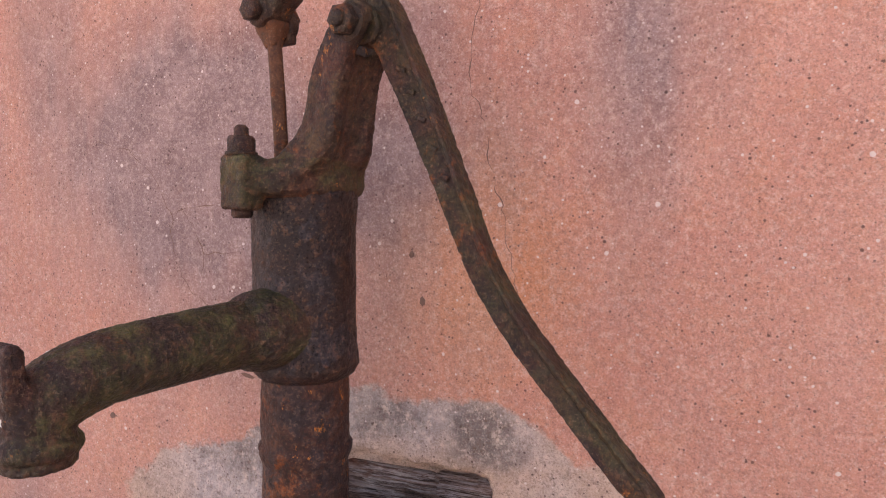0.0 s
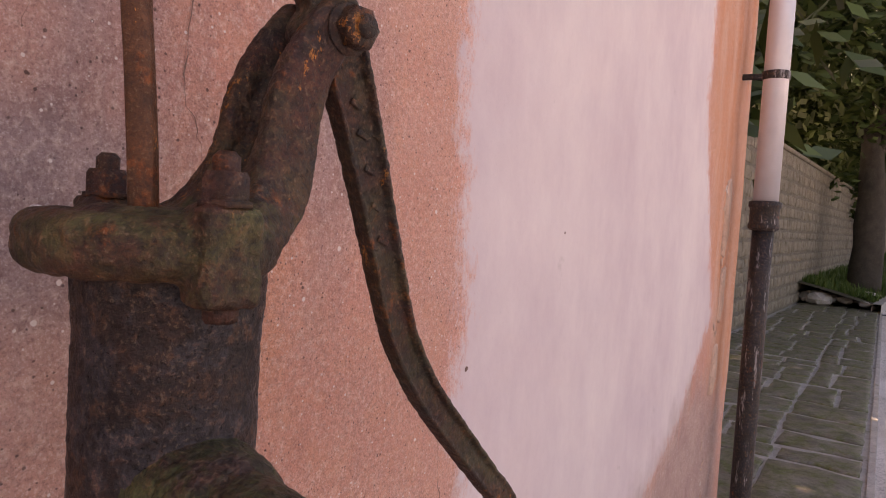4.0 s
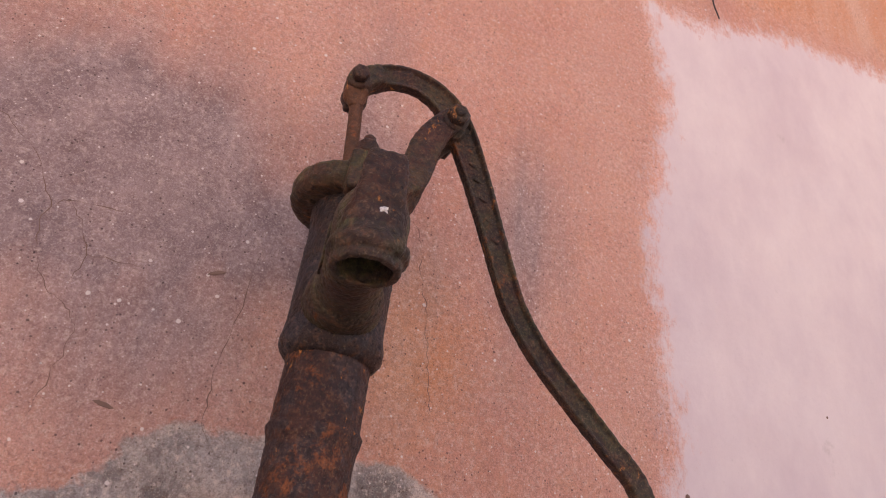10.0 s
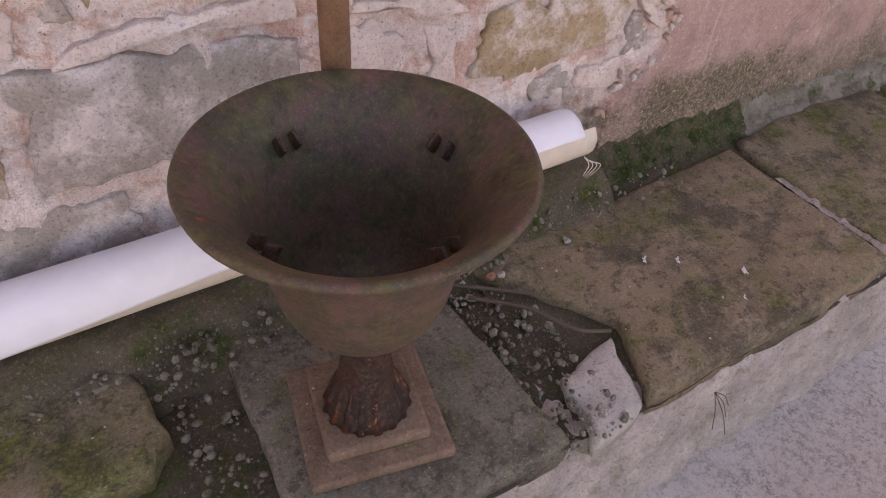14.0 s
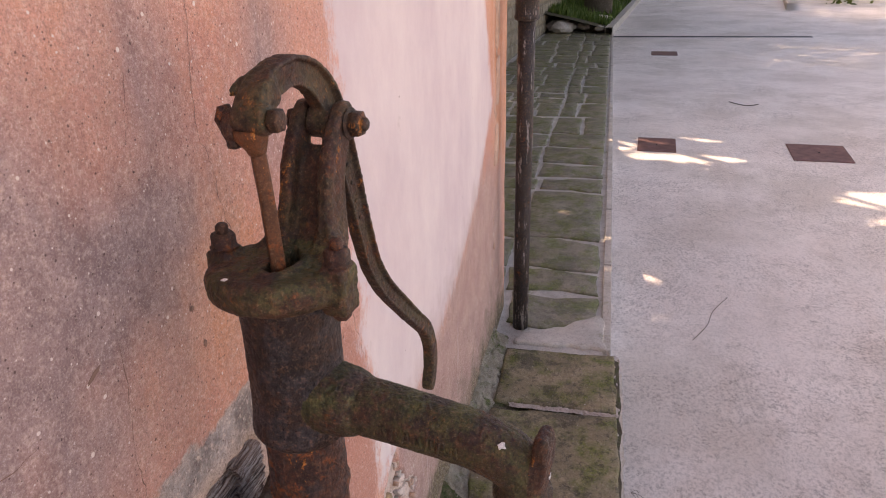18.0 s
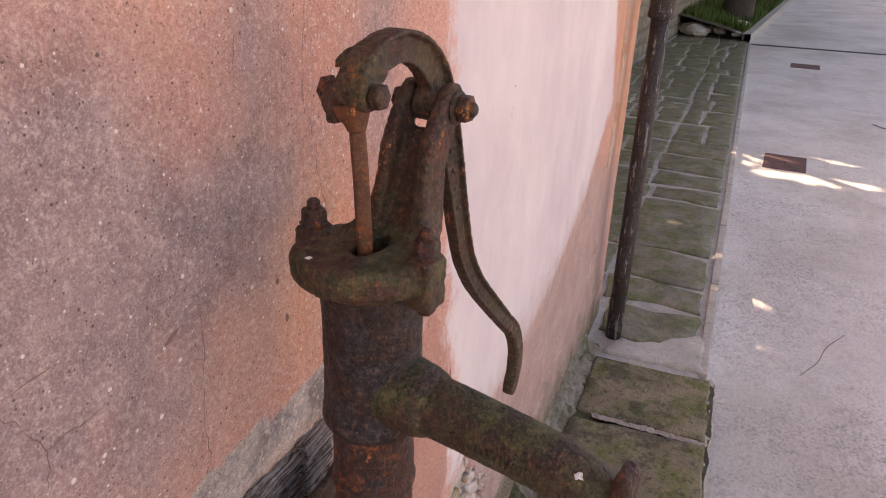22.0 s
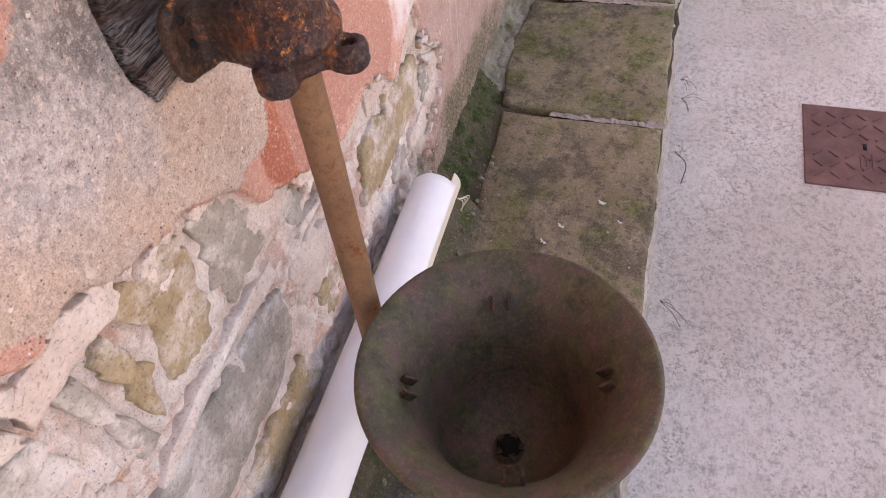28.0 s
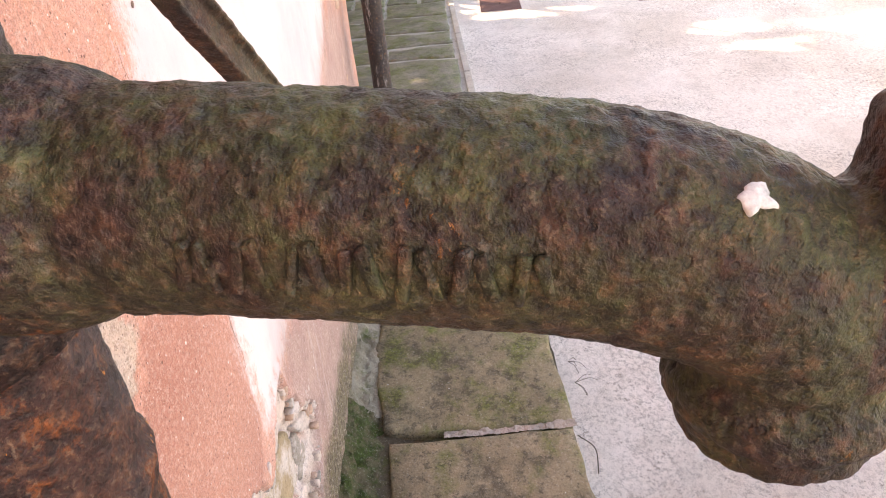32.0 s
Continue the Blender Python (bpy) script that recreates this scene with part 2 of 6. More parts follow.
    cem = m.mix(m.ramp(m.noise(95, 4, 0.75, shift=(4, 4, 2)), 0.34, 0.46, 0.6, 0), cem, (0.20, 0.14, 0.11))
    cem = m.mix(m.ramp(m.noise(70, 4, 0.75, shift=(7, 1, 2)), 0.56, 0.66, 0, 0.6), cem, (0.86, 0.72, 0.62))
    c = m.mix(patch, c, cem)
    bare = m.ramp(m.attr("bare"), -0.002, 0.006)
    mort = m.mix(m.ramp(m.noise(7, 6, 0.7), 0.35, 0.65), (0.72, 0.58, 0.51), (0.93, 0.84, 0.79))
    mort = m.mix(m.ramp(m.noise(12, 5, shift=(5, 1, 1)), 0.51, 0.60, 0, 0.8), mort, (0.64, 0.38, 0.29))
    under = m.ramp(m.math("ADD", m.attr("bare"), m.math("MULTIPLY", m.math("SUBTRACT", m.noise(8, 5, shift=(2, 2, 9)), 0.5), 0.12)), 0.034, 0.042)
    mort = m.mix(under, m.mix(m.ramp(m.noise(13, 5), 0.35, 0.65), (0.70, 0.55, 0.47), (0.86, 0.74, 0.67)), mort)
    c = m.mix(bare, c, mort)
    green = m.ramp(m.math("ADD", m.attr("moss"), m.math("MULTIPLY", m.math("SUBTRACT", m.noise(9, 6, 0.7), 0.5), 1.7)), 0.25, 0.80, 0, 0.92)
    c = m.mix(green, c, m.mix(m.ramp(m.noise(60, 4), 0.4, 0.6), (0.070, 0.060, 0.032), (0.17, 0.150, 0.065)))
    # pale grains and dark pits of the coat
    keep = m.math("SUBTRACT", 1.0, m.math("MULTIPLY", pale, 0.93))
    even = m.math("SUBTRACT", 1.0, m.math("MULTIPLY", m.ramp(m.attr("pale"), -0.03, 0.02), 0.93))
    pits = None
    c = m.mix(m.math("MULTIPLY", m.ramp(m.noise(150, 4, 0.75, shift=(6, 2, 2)), 0.38, 0.54, 0.5, 0.0), keep), c, m.mix(0.5, c, (0.24, 0.13, 0.11)))
    c = m.mix(m.math("MULTIPLY", m.ramp(grit, 0.50, 0.68, 0.0, 0.55), keep), c, m.mix(0.55, c, (0.92, 0.72, 0.63)))
    micro = m.noise(420, 3, 0.75, shift=(8, 3, 1))
    c = m.mix(m.math("MULTIPLY", m.ramp(micro, 0.38, 0.46, 0.75, 0), keep), c, m.mix(0.55, c, (0.20, 0.11, 0.10)))
    c = m.mix(m.math("MULTIPLY", m.ramp(micro, 0.55, 0.66, 0, 0.5), keep), c, m.mix(0.6, c, (0.92, 0.80, 0.74)))
    for scale, rad, share, k in ((95, 0.20, 0.34, 0.85), (210, 0.34, 0.40, 0.85), (34, 0.085, 0.28, 0.92)):
        dark = m.math("MULTIPLY", m.math("MULTIPLY", m.spots(scale, rad, share, rad * 0.5, shift=(7, 3, scale)), keep), k)
        c = m.mix(dark, c, m.mix(0.85, c, (0.10, 0.055, 0.05)))
        pits = dark if pits is None else m.math("MAXIMUM", pits, dark)
    for scale, rad, share, k in ((60, 0.19, 0.28, 0.92), (150, 0.27, 0.34, 0.85), (24, 0.075, 0.24, 0.92)):
        c = m.mix(m.math("MULTIPLY", m.math("MULTIPLY", m.spots(scale, rad, share, rad * 0.45, shift=(2, 0, scale)), keep), k), c, (0.82, 0.73, 0.69))
    c = m.mix(m.math("MULTIPLY", m.spots(9, 0.022, 0.3, 0.008, shift=(1, 1, 3)), pale), c, (0.20, 0.13, 0.13))
    m.color(c)
    m.bump(m.noise(14, 6), 0.004, 0.6)
    m.bump(m.math("MULTIPLY", m.noise(75, 4, 0.75, shift=(4, 4, 2)), m.math("MAXIMUM", patch, bare)), 0.006, 0.8)
    h = m.math("SUBTRACT", m.math("MULTIPLY", grit, 0.7), m.math("MULTIPLY", pits, 1.3))
    m.bump(m.math("MULTIPLY", h, even), 0.0036, 1.0)
    m.bump(m.math("MULTIPLY", micro, even), 0.0020, 1.0)
    return m.mat


def stone(name, a, b, moss=0.0, moss_c=(0.10, 0.105, 0.03), spots=0.3, scale=1.0, smear=0.0, blotch=0.0):
    m = Nodes(name, 0.9)
    r = m.rand()
    n1, n2 = m.noise(5 * scale, 6, 0.68), m.noise(38 * scale, 5, 0.7, shift=(2, 6, 1))
    c = m.mix(m.ramp(n1, 0.33, 0.67), a, b)
    c = m.mix(m.ramp(r, 0, 1, 0, 0.35), c, m.mix(0.5, c, (0.36, 0.27, 0.17)))
    c = m.mix(m.ramp(n2, 0.4, 0.75, 0, 0.5), c, m.mix(0.6, c, (0.10, 0.085, 0.07)))
    if moss:
        g = m.ramp(m.noise(7 * scale, 6, 0.7, shift=(3, 3, 8)), 0.62 - 0.3 * moss, 0.78 - 0.3 * moss, 0, 0.9)
        c = m.mix(g, c, m.mix(m.ramp(m.noise(90, 3), 0.4, 0.6), moss_c, tuple(v * 1.8 for v in moss_c)))
    if blotch:
        c = m.mix(m.ramp(m.noise(4.5, 8, 0.75, shift=(9, 2, 4)), 0.50, 0.58, 0, blotch), c, m.mix(0.6, c, (0.045, 0.040, 0.030)))
        c = m.mix(m.ramp(m.noise(6.5, 8, 0.72, shift=(2, 9, 4)), 0.55, 0.62, 0, blotch * 0.7), c, m.mix(0.5, c, (0.46, 0.36, 0.25)))
        c = m.mix(m.ramp(m.noise(28, 6, 0.8, shift=(5, 9, 1)), 0.54, 0.60, 0, blotch * 0.6), c, (0.055, 0.045, 0.032))
        c = m.mix(m.math("MULTIPLY", m.spots(46, 0.16, 0.22, 0.07, shift=(4, 1, 2)), blotch), c, (0.52, 0.48, 0.43))
        c = m.mix(m.math("MULTIPLY", m.spots(130, 0.22, 0.30, 0.10, shift=(4, 7, 2)), blotch), c, (0.05, 0.042, 0.03))
    if smear:
        c = m.mix(m.ramp(m.noise(11, 7, 0.72, shift=(4, 4, 4)), 0.46, 0.60, 0, smear), c, m.mix(m.ramp(n2, 0.4, 0.6), (0.62, 0.55, 0.52), (0.80, 0.71, 0.67)))
    sd = m.math("ADD", m.cells(34), m.math("MULTIPLY", m.noise(140, 2), 0.2))
    c = m.mix(m.ramp(m.math("SUBTRACT", sd, m.math("MULTIPLY", m.noise(30, 2, shift=(1, 1, 7)), 0.25)), -0.02, 0.02, spots, 0), c, (0.62, 0.60, 0.56))
    m.color(c)
    m.bump(n1, 0.016 if blotch else 0.008, 0.6)
    c2 = m.noise(170, 4, 0.75, shift=(5, 3, 3))
    c = m.mix(m.ramp(c2, 0.33, 0.46, 0.8, 0), c, m.mix(0.65, c, (0.03, 0.025, 0.02)))
    c = m.mix(m.ramp(c2, 0.56, 0.7, 0, 0.45), c, m.mix(0.5, c, (0.72, 0.68, 0.62)))
    m.color(c)
    m.bump(n2, 0.005, 0.9)
    m.bump(c2, 0.002, 0.9)
    return m.mat


def plain(name, color, rough=0.6, metal=0.0, vary=0.15, scale=25, bump=0.0):
    m = Nodes(name, rough, metal)
    n = m.noise(scale, 5)
    m.color(m.mix(m.ramp(n, 0.3, 0.7), tuple(v * (1 - vary) for v in color), tuple(min(1, v * (1 + vary)) for v in color)))
    if bump:
        m.bump(m.noise(scale * 6, 4), bump, 0.8)
    return m.mat


def concrete():
    m = Nodes("concrete", 0.92)
    big, low = m.noise(0.5, 5, 0.6), m.noise(1.4, 6, 0.65, shift=(5, 2, 0))
    c = m.mix(m.ramp(big, 0.38, 0.62), (0.82, 0.725, 0.67), (0.90, 0.82, 0.765))
    # brown traffic film and rubbed patches where the grit shows
    rub = m.ramp(m.math("ADD", m.math("MULTIPLY", low, 0.6), m.math("MULTIPLY", m.noise(14, 6, 0.7, shift=(1, 3, 0)), 0.4)), 0.44, 0.60)
    c = m.mix(m.ramp(m.noise(0.8, 6, 0.65, shift=(8, 1, 0)), 0.46, 0.60, 0, 0.50), c, (0.55, 0.47, 0.395))
    c = m.mix(m.ramp(m.noise(5, 7, 0.72, shift=(3, 8, 0)), 0.50, 0.60, 0, 0.25), c, (0.56, 0.48, 0.43))
    grain, fine = m.noise(58, 8, 0.9, shift=(6, 6, 0)), m.noise(260, 4, 0.8, shift=(3, 1, 1))
    c = m.mix(m.math("MULTIPLY", m.ramp(grain, 0.50, 0.55, 0, 0.85), m.ramp(rub, 0, 1, 0.36, 1.0)), c, m.mix(m.ramp(m.noise(20, 3), 0.4, 0.6), (0.20, 0.16, 0.135), (0.36, 0.30, 0.26)))
    c = m.mix(m.math("MULTIPLY", m.ramp(m.noise(24, 7, 0.8, shift=(7, 7, 0)), 0.54, 0.61, 0, 0.45), m.ramp(rub, 0, 1, 0.2, 1.0)), c, (0.42, 0.35, 0.30))
    stone_chip = m.spots(90, 0.36, 0.5, 0.16, shift=(2, 2, 0))
    c = m.mix(m.math("MULTIPLY", stone_chip, m.ramp(rub, 0.1, 0.9, 0.35, 0.9)), c, m.mix(m.ramp(m.noise(44, 2), 0.4, 0.6), (0.20, 0.165, 0.14), (0.44, 0.38, 0.33)))
    c = m.mix(m.ramp(fine, 0.54, 0.66, 0, 0.6), c, (0.86, 0.80, 0.77))
    c = m.mix(m.ramp(fine, 0.34, 0.45, 0.6, 0), c, m.mix(0.55, c, (0.16, 0.13, 0.11)))
    m.color(c)
    m.bump(fine, 0.0025, 1.0)
    m.bump(m.math("ADD", grain, m.math("MULTIPLY", stone_chip, -0.4)), 0.006, 1.0)
    m.bump(m.noise(6, 4), 0.006, 0.4)
    return m.mat


def wood():
    m = Nodes("rotten_wood", 0.9)
    g = m.noise(12, 7, 0.78, stretch=(0.7, 5, 16), distort=0.8)
    f = m.noise(30, 6, 0.8, stretch=(0.5, 4, 14), shift=(3, 2, 1))
    c = m.mix(m.ramp(g, 0.42, 0.58), (0.07, 0.038, 0.032), (0.36, 0.235, 0.195))
    c = m.mix(m.math("MULTIPLY", m.ramp(m.noise(9, 5), 0.36, 0.52), m.ramp(f, 0.47, 0.57)), c, (0.66, 0.61, 0.60))
    c = m.mix(m.ramp(m.noise(22, 5, shift=(1, 1, 5)), 0.56, 0.64, 0, 0.7), c, (0.20, 0.075, 0.045))
    c = m.mix(m.ramp(f, 0.36, 0.46, 0.9, 0), c, (0.012, 0.008, 0.007))
    m.color(c)
    m.bump(f, 0.005, 1.0)
    m.bump(g, 0.010, 1.0)
    return m.mat


def leafy(name, a, b):
    m = Nodes(name, 0.6)
    g = m.t.nodes.new("ShaderNodeNewGeometry")
    m.color(m.mix(g.outputs["Random Per Island"], a, b))
    m.b.inputs["Transmission Weight"].default_value = 0.0
    return m.mat


M_RUST = rust("rusty_cast_iron", 0.36, 0.35, 0.30, (0.041, 0.017, 0.013), 0.0, (0.086, 0.029, 0.019))
M_BARREL = rust("blistered_dark_iron", -0.25, 0.0, 0.8, (0.017, 0.009, 0.009), 0.14, (0.033, 0.014, 0.011))
M_RUST_LOW = rust("orange_rusty_iron", 0.58, 0.0, 0.60, (0.036, 0.013, 0.012), 0.06, (0.071, 0.024, 0.016))
M_RUST_DARK = rust("dark_rusty_iron", 0.32, 0.22, 0.25, (0.034, 0.014, 0.010), 0.03, (0.067, 0.022, 0.014))
M_CAP = rust("mossy_rusty_iron", 0.30, 0.85, 0.1, (0.048, 0.021, 0.014), 0.0, (0.085, 0.031, 0.018))
M_SPOUT = rust("greenish_rusty_iron", -0.05, 1.0, 0.25, (0.038, 0.022, 0.014), 0.06, (0.062, 0.027, 0.017))
M_LEVER = rust("brown_rusty_iron", 0.30, 0.5, 0.30, (0.037, 0.017, 0.013), 0.03, (0.071, 0.027, 0.018))
M_ROD = rust("light_rusty_rod", 0.6, 0.0, 0.0, (0.095, 0.037, 0.017), 0.0, (0.134, 0.049, 0.022), pit_shade_bump=0.6)
M_RISER = rust("brown_painted_pipe", 0.2, 0.0, 0.0, (0.19, 0.095, 0.050), 0.0, (0.235, 0.120, 0.062), pit_shade_bump=0.4)
M_URN = rust("green_bronze_iron", -0.1, 0.75, 0.1, (0.077, 0.059, 0.043), 0.0, (0.138, 0.074, 0.059), pit_shade_bump=0.25)
M_PLASTER = plaster()
M_CONC = concrete()
M_WOOD = wood()
M_GREYSTONE = stone("grey_green_stone", (0.33, 0.285, 0.25), (0.47, 0.415, 0.365), smear=.85)
M_TANSTONE = stone("tan_stone", (0.36, 0.245, 0.13), (0.52, 0.39, 0.25), smear=.8)
M_PALESTONE = stone("pale_limestone", (0.68, 0.54, 0.48), (0.84, 0.73, 0.68))
M_SLAB = stone("mossy_flagstone", (0.20, 0.145, 0.085), (0.34, 0.25, 0.16), 0.40, (0.088, 0.090, 0.024), blotch=1.0)
M_SLABGREEN = stone("green_flagstone", (0.20, 0.155, 0.095), (0.32, 0.25, 0.155), 0.52, (0.088, 0.095, 0.022), blotch=1.0)
M_SLABGREY = stone("grey_lichened_flagstone", (0.14, 0.118, 0.085), (0.25, 0.215, 0.165), 0.30, (0.075, 0.085, 0.022), 0.9, blotch=1.0)
M_PAVE = stone("paving_stone", (0.18, 0.155, 0.12), (0.32, 0.285, 0.23), 0.62, (0.095, 0.105, 0.028), 0.1, blotch=0.6)
M_MORTAR = stone("pale_mortar", (0.46, 0.41, 0.37), (0.66, 0.60, 0.54), 0.15, spots=0.5)
M_PAVE.node_tree.nodes["Principled BSDF"].inputs["Roughness"].default_value = 0.5
M_JOINT = stone("paving_joint", (0.42, 0.38, 0.34), (0.62, 0.57, 0.52), 0.2, (0.09, 0.10, 0.03), 0.2)
M_FACE = stone("rough_mortar_face", (0.35, 0.29, 0.25), (0.60, 0.50, 0.45), 0.1, spots=0.6, scale=1.6)
M_DIRT = stone("dark_mossy_dirt", (0.035, 0.028, 0.017), (0.11, 0.085, 0.055), 0.42, (0.04, 0.052, 0.008), 0.5, 2)
M_MOSS = stone("dark_green_moss", (0.05, 0.04, 0.02), (0.11, 0.09, 0.045), 0.7, (0.022, 0.038, 0.004), 0.25, 2.4)
M_OLDWALL = stone("old_wall_stone", (0.17, 0.14, 0.10), (0.33, 0.28, 0.21), 0.15, (0.09, 0.09, 0.04), 0.0)
M_OLDJOINT = stone("old_wall_mortar", (0.12, 0.10, 0.08), (0.22, 0.19, 0.15), 0.1, spots=0)
M_PVC = plain("white_plastic", (0.84, 0.83, 0.86), 0.38, vary=0.03)
M_CREAM = plain("cream_inner_sheet", (0.70, 0.61, 0.50), 0.6, vary=0.08)
M_ZINC = plain("pale_zinc", (0.60, 0.58, 0.60), 0.45, 0.3, vary=0.08, scale=8)
M_IRONPIPE = rust("black_iron_pipe", 0.05, 0.0, 0.7, (0.016, 0.014, 0.014), 0.05, (0.034, 0.026, 0.022), 0.75)
M_COVER = plain("red_brown_cover", (0.155, 0.075, 0.065), 0.75, vary=0.35, scale=12, bump=0.001)
M_GRATE = plain("dark_grate", (0.05, 0.045, 0.045), 0.7, 0.3)
M_CRUMB = stone("crumbly_grey_mortar", (0.14, 0.12, 0.085), (0.36, 0.32, 0.26), 0.35, (0.05, 0.062, 0.012), 0.7, 2.2)
M_COAT = stone("pale_under_plaster", (0.68, 0.52, 0.45), (0.86, 0.75, 0.69), spots=0.7, scale=1.6)
M_FOOT = stone("flaking_foot_plate", (0.15, 0.085, 0.055), (0.30, 0.18, 0.125), 0.15, (0.09, 0.09, 0.03), 0.8, 2)
# colour painted for the shade inside cracks and dents of the plaster
M_CRACK = plain("crack_shadow", (0.24, 0.145, 0.115), 0.95)
M_FLAKE = stone("pink_plaster_flake", (0.62, 0.37, 0.27), (0.74, 0.52, 0.42), spots=0.6)
M_BRICK = stone("orange_brick_bits", (0.44, 0.17, 0.09), (0.62, 0.34, 0.24), spots=0.5)
# near black, painted for the shade inside holes; nail heads use it too
M_BLACK = plain("dark_hollow", (0.012, 0.01, 0.009), 0.9)
M_WHITE = plain("white_chip", (0.66, 0.645, 0.62), 0.8, vary=.35, scale=420)
M_LEAF = leafy("green_leaves", (0.03, 0.055, 0.015), (0.10, 0.14, 0.04))
# brighter yellow-green for the hedge, with sunlight put into the colour
M_HEDGE = leafy("sunlit_leaves", (0.07, 0.10, 0.02), (0.20, 0.22, 0.05))
M_GRASS = leafy("grass", (0.035, 0.08, 0.012), (0.10, 0.15, 0.03))
M_BARK = stone("bark", (0.02, 0.016, 0.012), (0.06, 0.05, 0.04), spots=0)
M_ROOF = plain("roof_tile", (0.35, 0.16, 0.10), 0.8)
M_GATE = plain("grey_gate", (0.35, 0.35, 0.34), 0.5)
M_BRICKRED = plain("reddish_pillar", (0.20, 0.10, 0.075), 0.9)
M_TWIG = plain("dry_twig", (0.11, 0.08, 0.06), 0.9)


# ---- mesh helpers ----
def part(name, bm, material, parent=None, label="", smooth=True):
    me = bpy.data.meshes.new(name)
    bm.to_mesh(me)
    bm.free()
    me.materials.append(material)
    if smooth:
        me.shade_smooth()
    ob = new(name, me)
    if parent is not None:
        ob.parent = parent
    if label:
        ob["label"] = label
    return ob


def thing(name, label, category, m=None, group="", kind=""):
    ob = new(name)
    ob.empty_display_size = 0.1
    if m is not None:
        ob.matrix_world = m
    return tagged(ob, label, category, group, kind)


def rings(bm, loops, cap0=True, cap1=True, closed=True):
    """Skin a list of vertex rings."""
    vs = [[bm.verts.new(p) for p in loop] for loop in loops]
    n = len(vs[0])
    for a, b in zip(vs, vs[1:]):
        for i in range(n if closed else n - 1):
            j = (i + 1) % n
            bm.faces.new((a[i], a[j], b[j], b[i]))
    if cap0:
        bm.faces.new(vs[0][::-1])
    if cap1:
        bm.faces.new(vs[-1])
    return vs


def lathe(profile, seg=40, cx=0.0, cy=0.0, wob=0.0, cap0=True, cap1=True, bm=None):
    bm = bm or bmesh.new()
    loops = []
    for r, z in profile:
        loops.append([])
        for i in range(seg):
            a = 2 * math.pi * i / seg
            k = r * (1 + wob * noise.noise((math.cos(a) * 2, math.sin(a) * 2, z * 25)))
            loops[-1].append((cx + k * math.cos(a), cy + k * math.sin(a), z))
    rings(bm, loops, cap0, cap1)
    bmesh.ops.recalc_face_normals(bm, faces=bm.faces)
    return bm


def spline(points, steps=6):
    """Catmull-Rom through rows of any length."""
    p = np.array(points, float)
    p = np.vstack([2 * p[0] - p[1], p, 2 * p[-1] - p[-2]])
    out = []
    for i in range(1, len(p) - 2):
        for k in range(steps):
            t = k / steps
            out.append(0.5 * (2 * p[i] + (p[i + 1] - p[i - 1]) * t + (2 * p[i - 1] - 5 * p[i] + 4 * p[i + 1] - p[i + 2]) * t * t
                              + (3 * p[i] - p[i - 1] - 3 * p[i + 1] + p[i + 2]) * t ** 3))
    out.append(p[-2])
    return np.array(out)


def tube(path, radii, seg=20, side=None, flat=None, power=2.0, wob=0.0, bm=None, caps=True):
    """Sweep a (super)ellipse along a path. flat: second half-widths, across 'side'."""
    bm = bm or bmesh.new()
    path = [Vector(p) for p in path]
    radii = [radii] * len(path) if isinstance(radii, (int, float)) else list(radii)
    flat = radii if flat is None else ([flat] * len(path) if isinstance(flat, (int, float)) else list(flat))
    ref = Vector(side) if side else None
    loops = []
    for i, p in enumerate(path):
        d = (path[min(i + 1, len(path) - 1)] - path[max(i - 1, 0)]).normalized()
        if ref is None:
            ref = d.orthogonal()
        s = (ref - d * ref.dot(d)).normalized()
        if not side:
            ref = s
        u = d.cross(s).normalized()
        loop = []
        for k in range(seg):
            a = 2 * math.pi * k / seg
            c, q = math.cos(a), math.sin(a)
            c, q = math.copysign(abs(c) ** (2 / power), c), math.copysign(abs(q) ** (2 / power), q)
            w = 1 + wob * noise.noise(p * 30 + Vector((c, q, 0)))
            loop.append(p + u * c * radii[i] * w + s * q * flat[i] * w)
        loops.append(loop)
    rings(bm, loops, caps, caps)
    bmesh.ops.recalc_face_normals(bm, faces=bm.faces)
    return bm


def block(size, at=(0, 0, 0), bevel=0.004, seg=2, turn=(0, 0, 0)):
    bm = bmesh.new()
    bmesh.ops.create_cube(bm, size=1)
    bmesh.ops.scale(bm, vec=size, verts=bm.verts)
    if bevel:
        bmesh.ops.bevel(bm, geom=bm.edges[:], offset=bevel, segments=seg, affect="EDGES", profile=0.6)
    bmesh.ops.transform(bm, matrix=pose(*at, *turn), verts=bm.verts)
    return bm


def merge(bm, other):
    """Join another bmesh into bm."""
    me = bpy.data.meshes.new("tmp")
    other.to_mesh(me)
    other.free()
    bm.from_mesh(me)
    bpy.data.meshes.remove(me)
    return bm


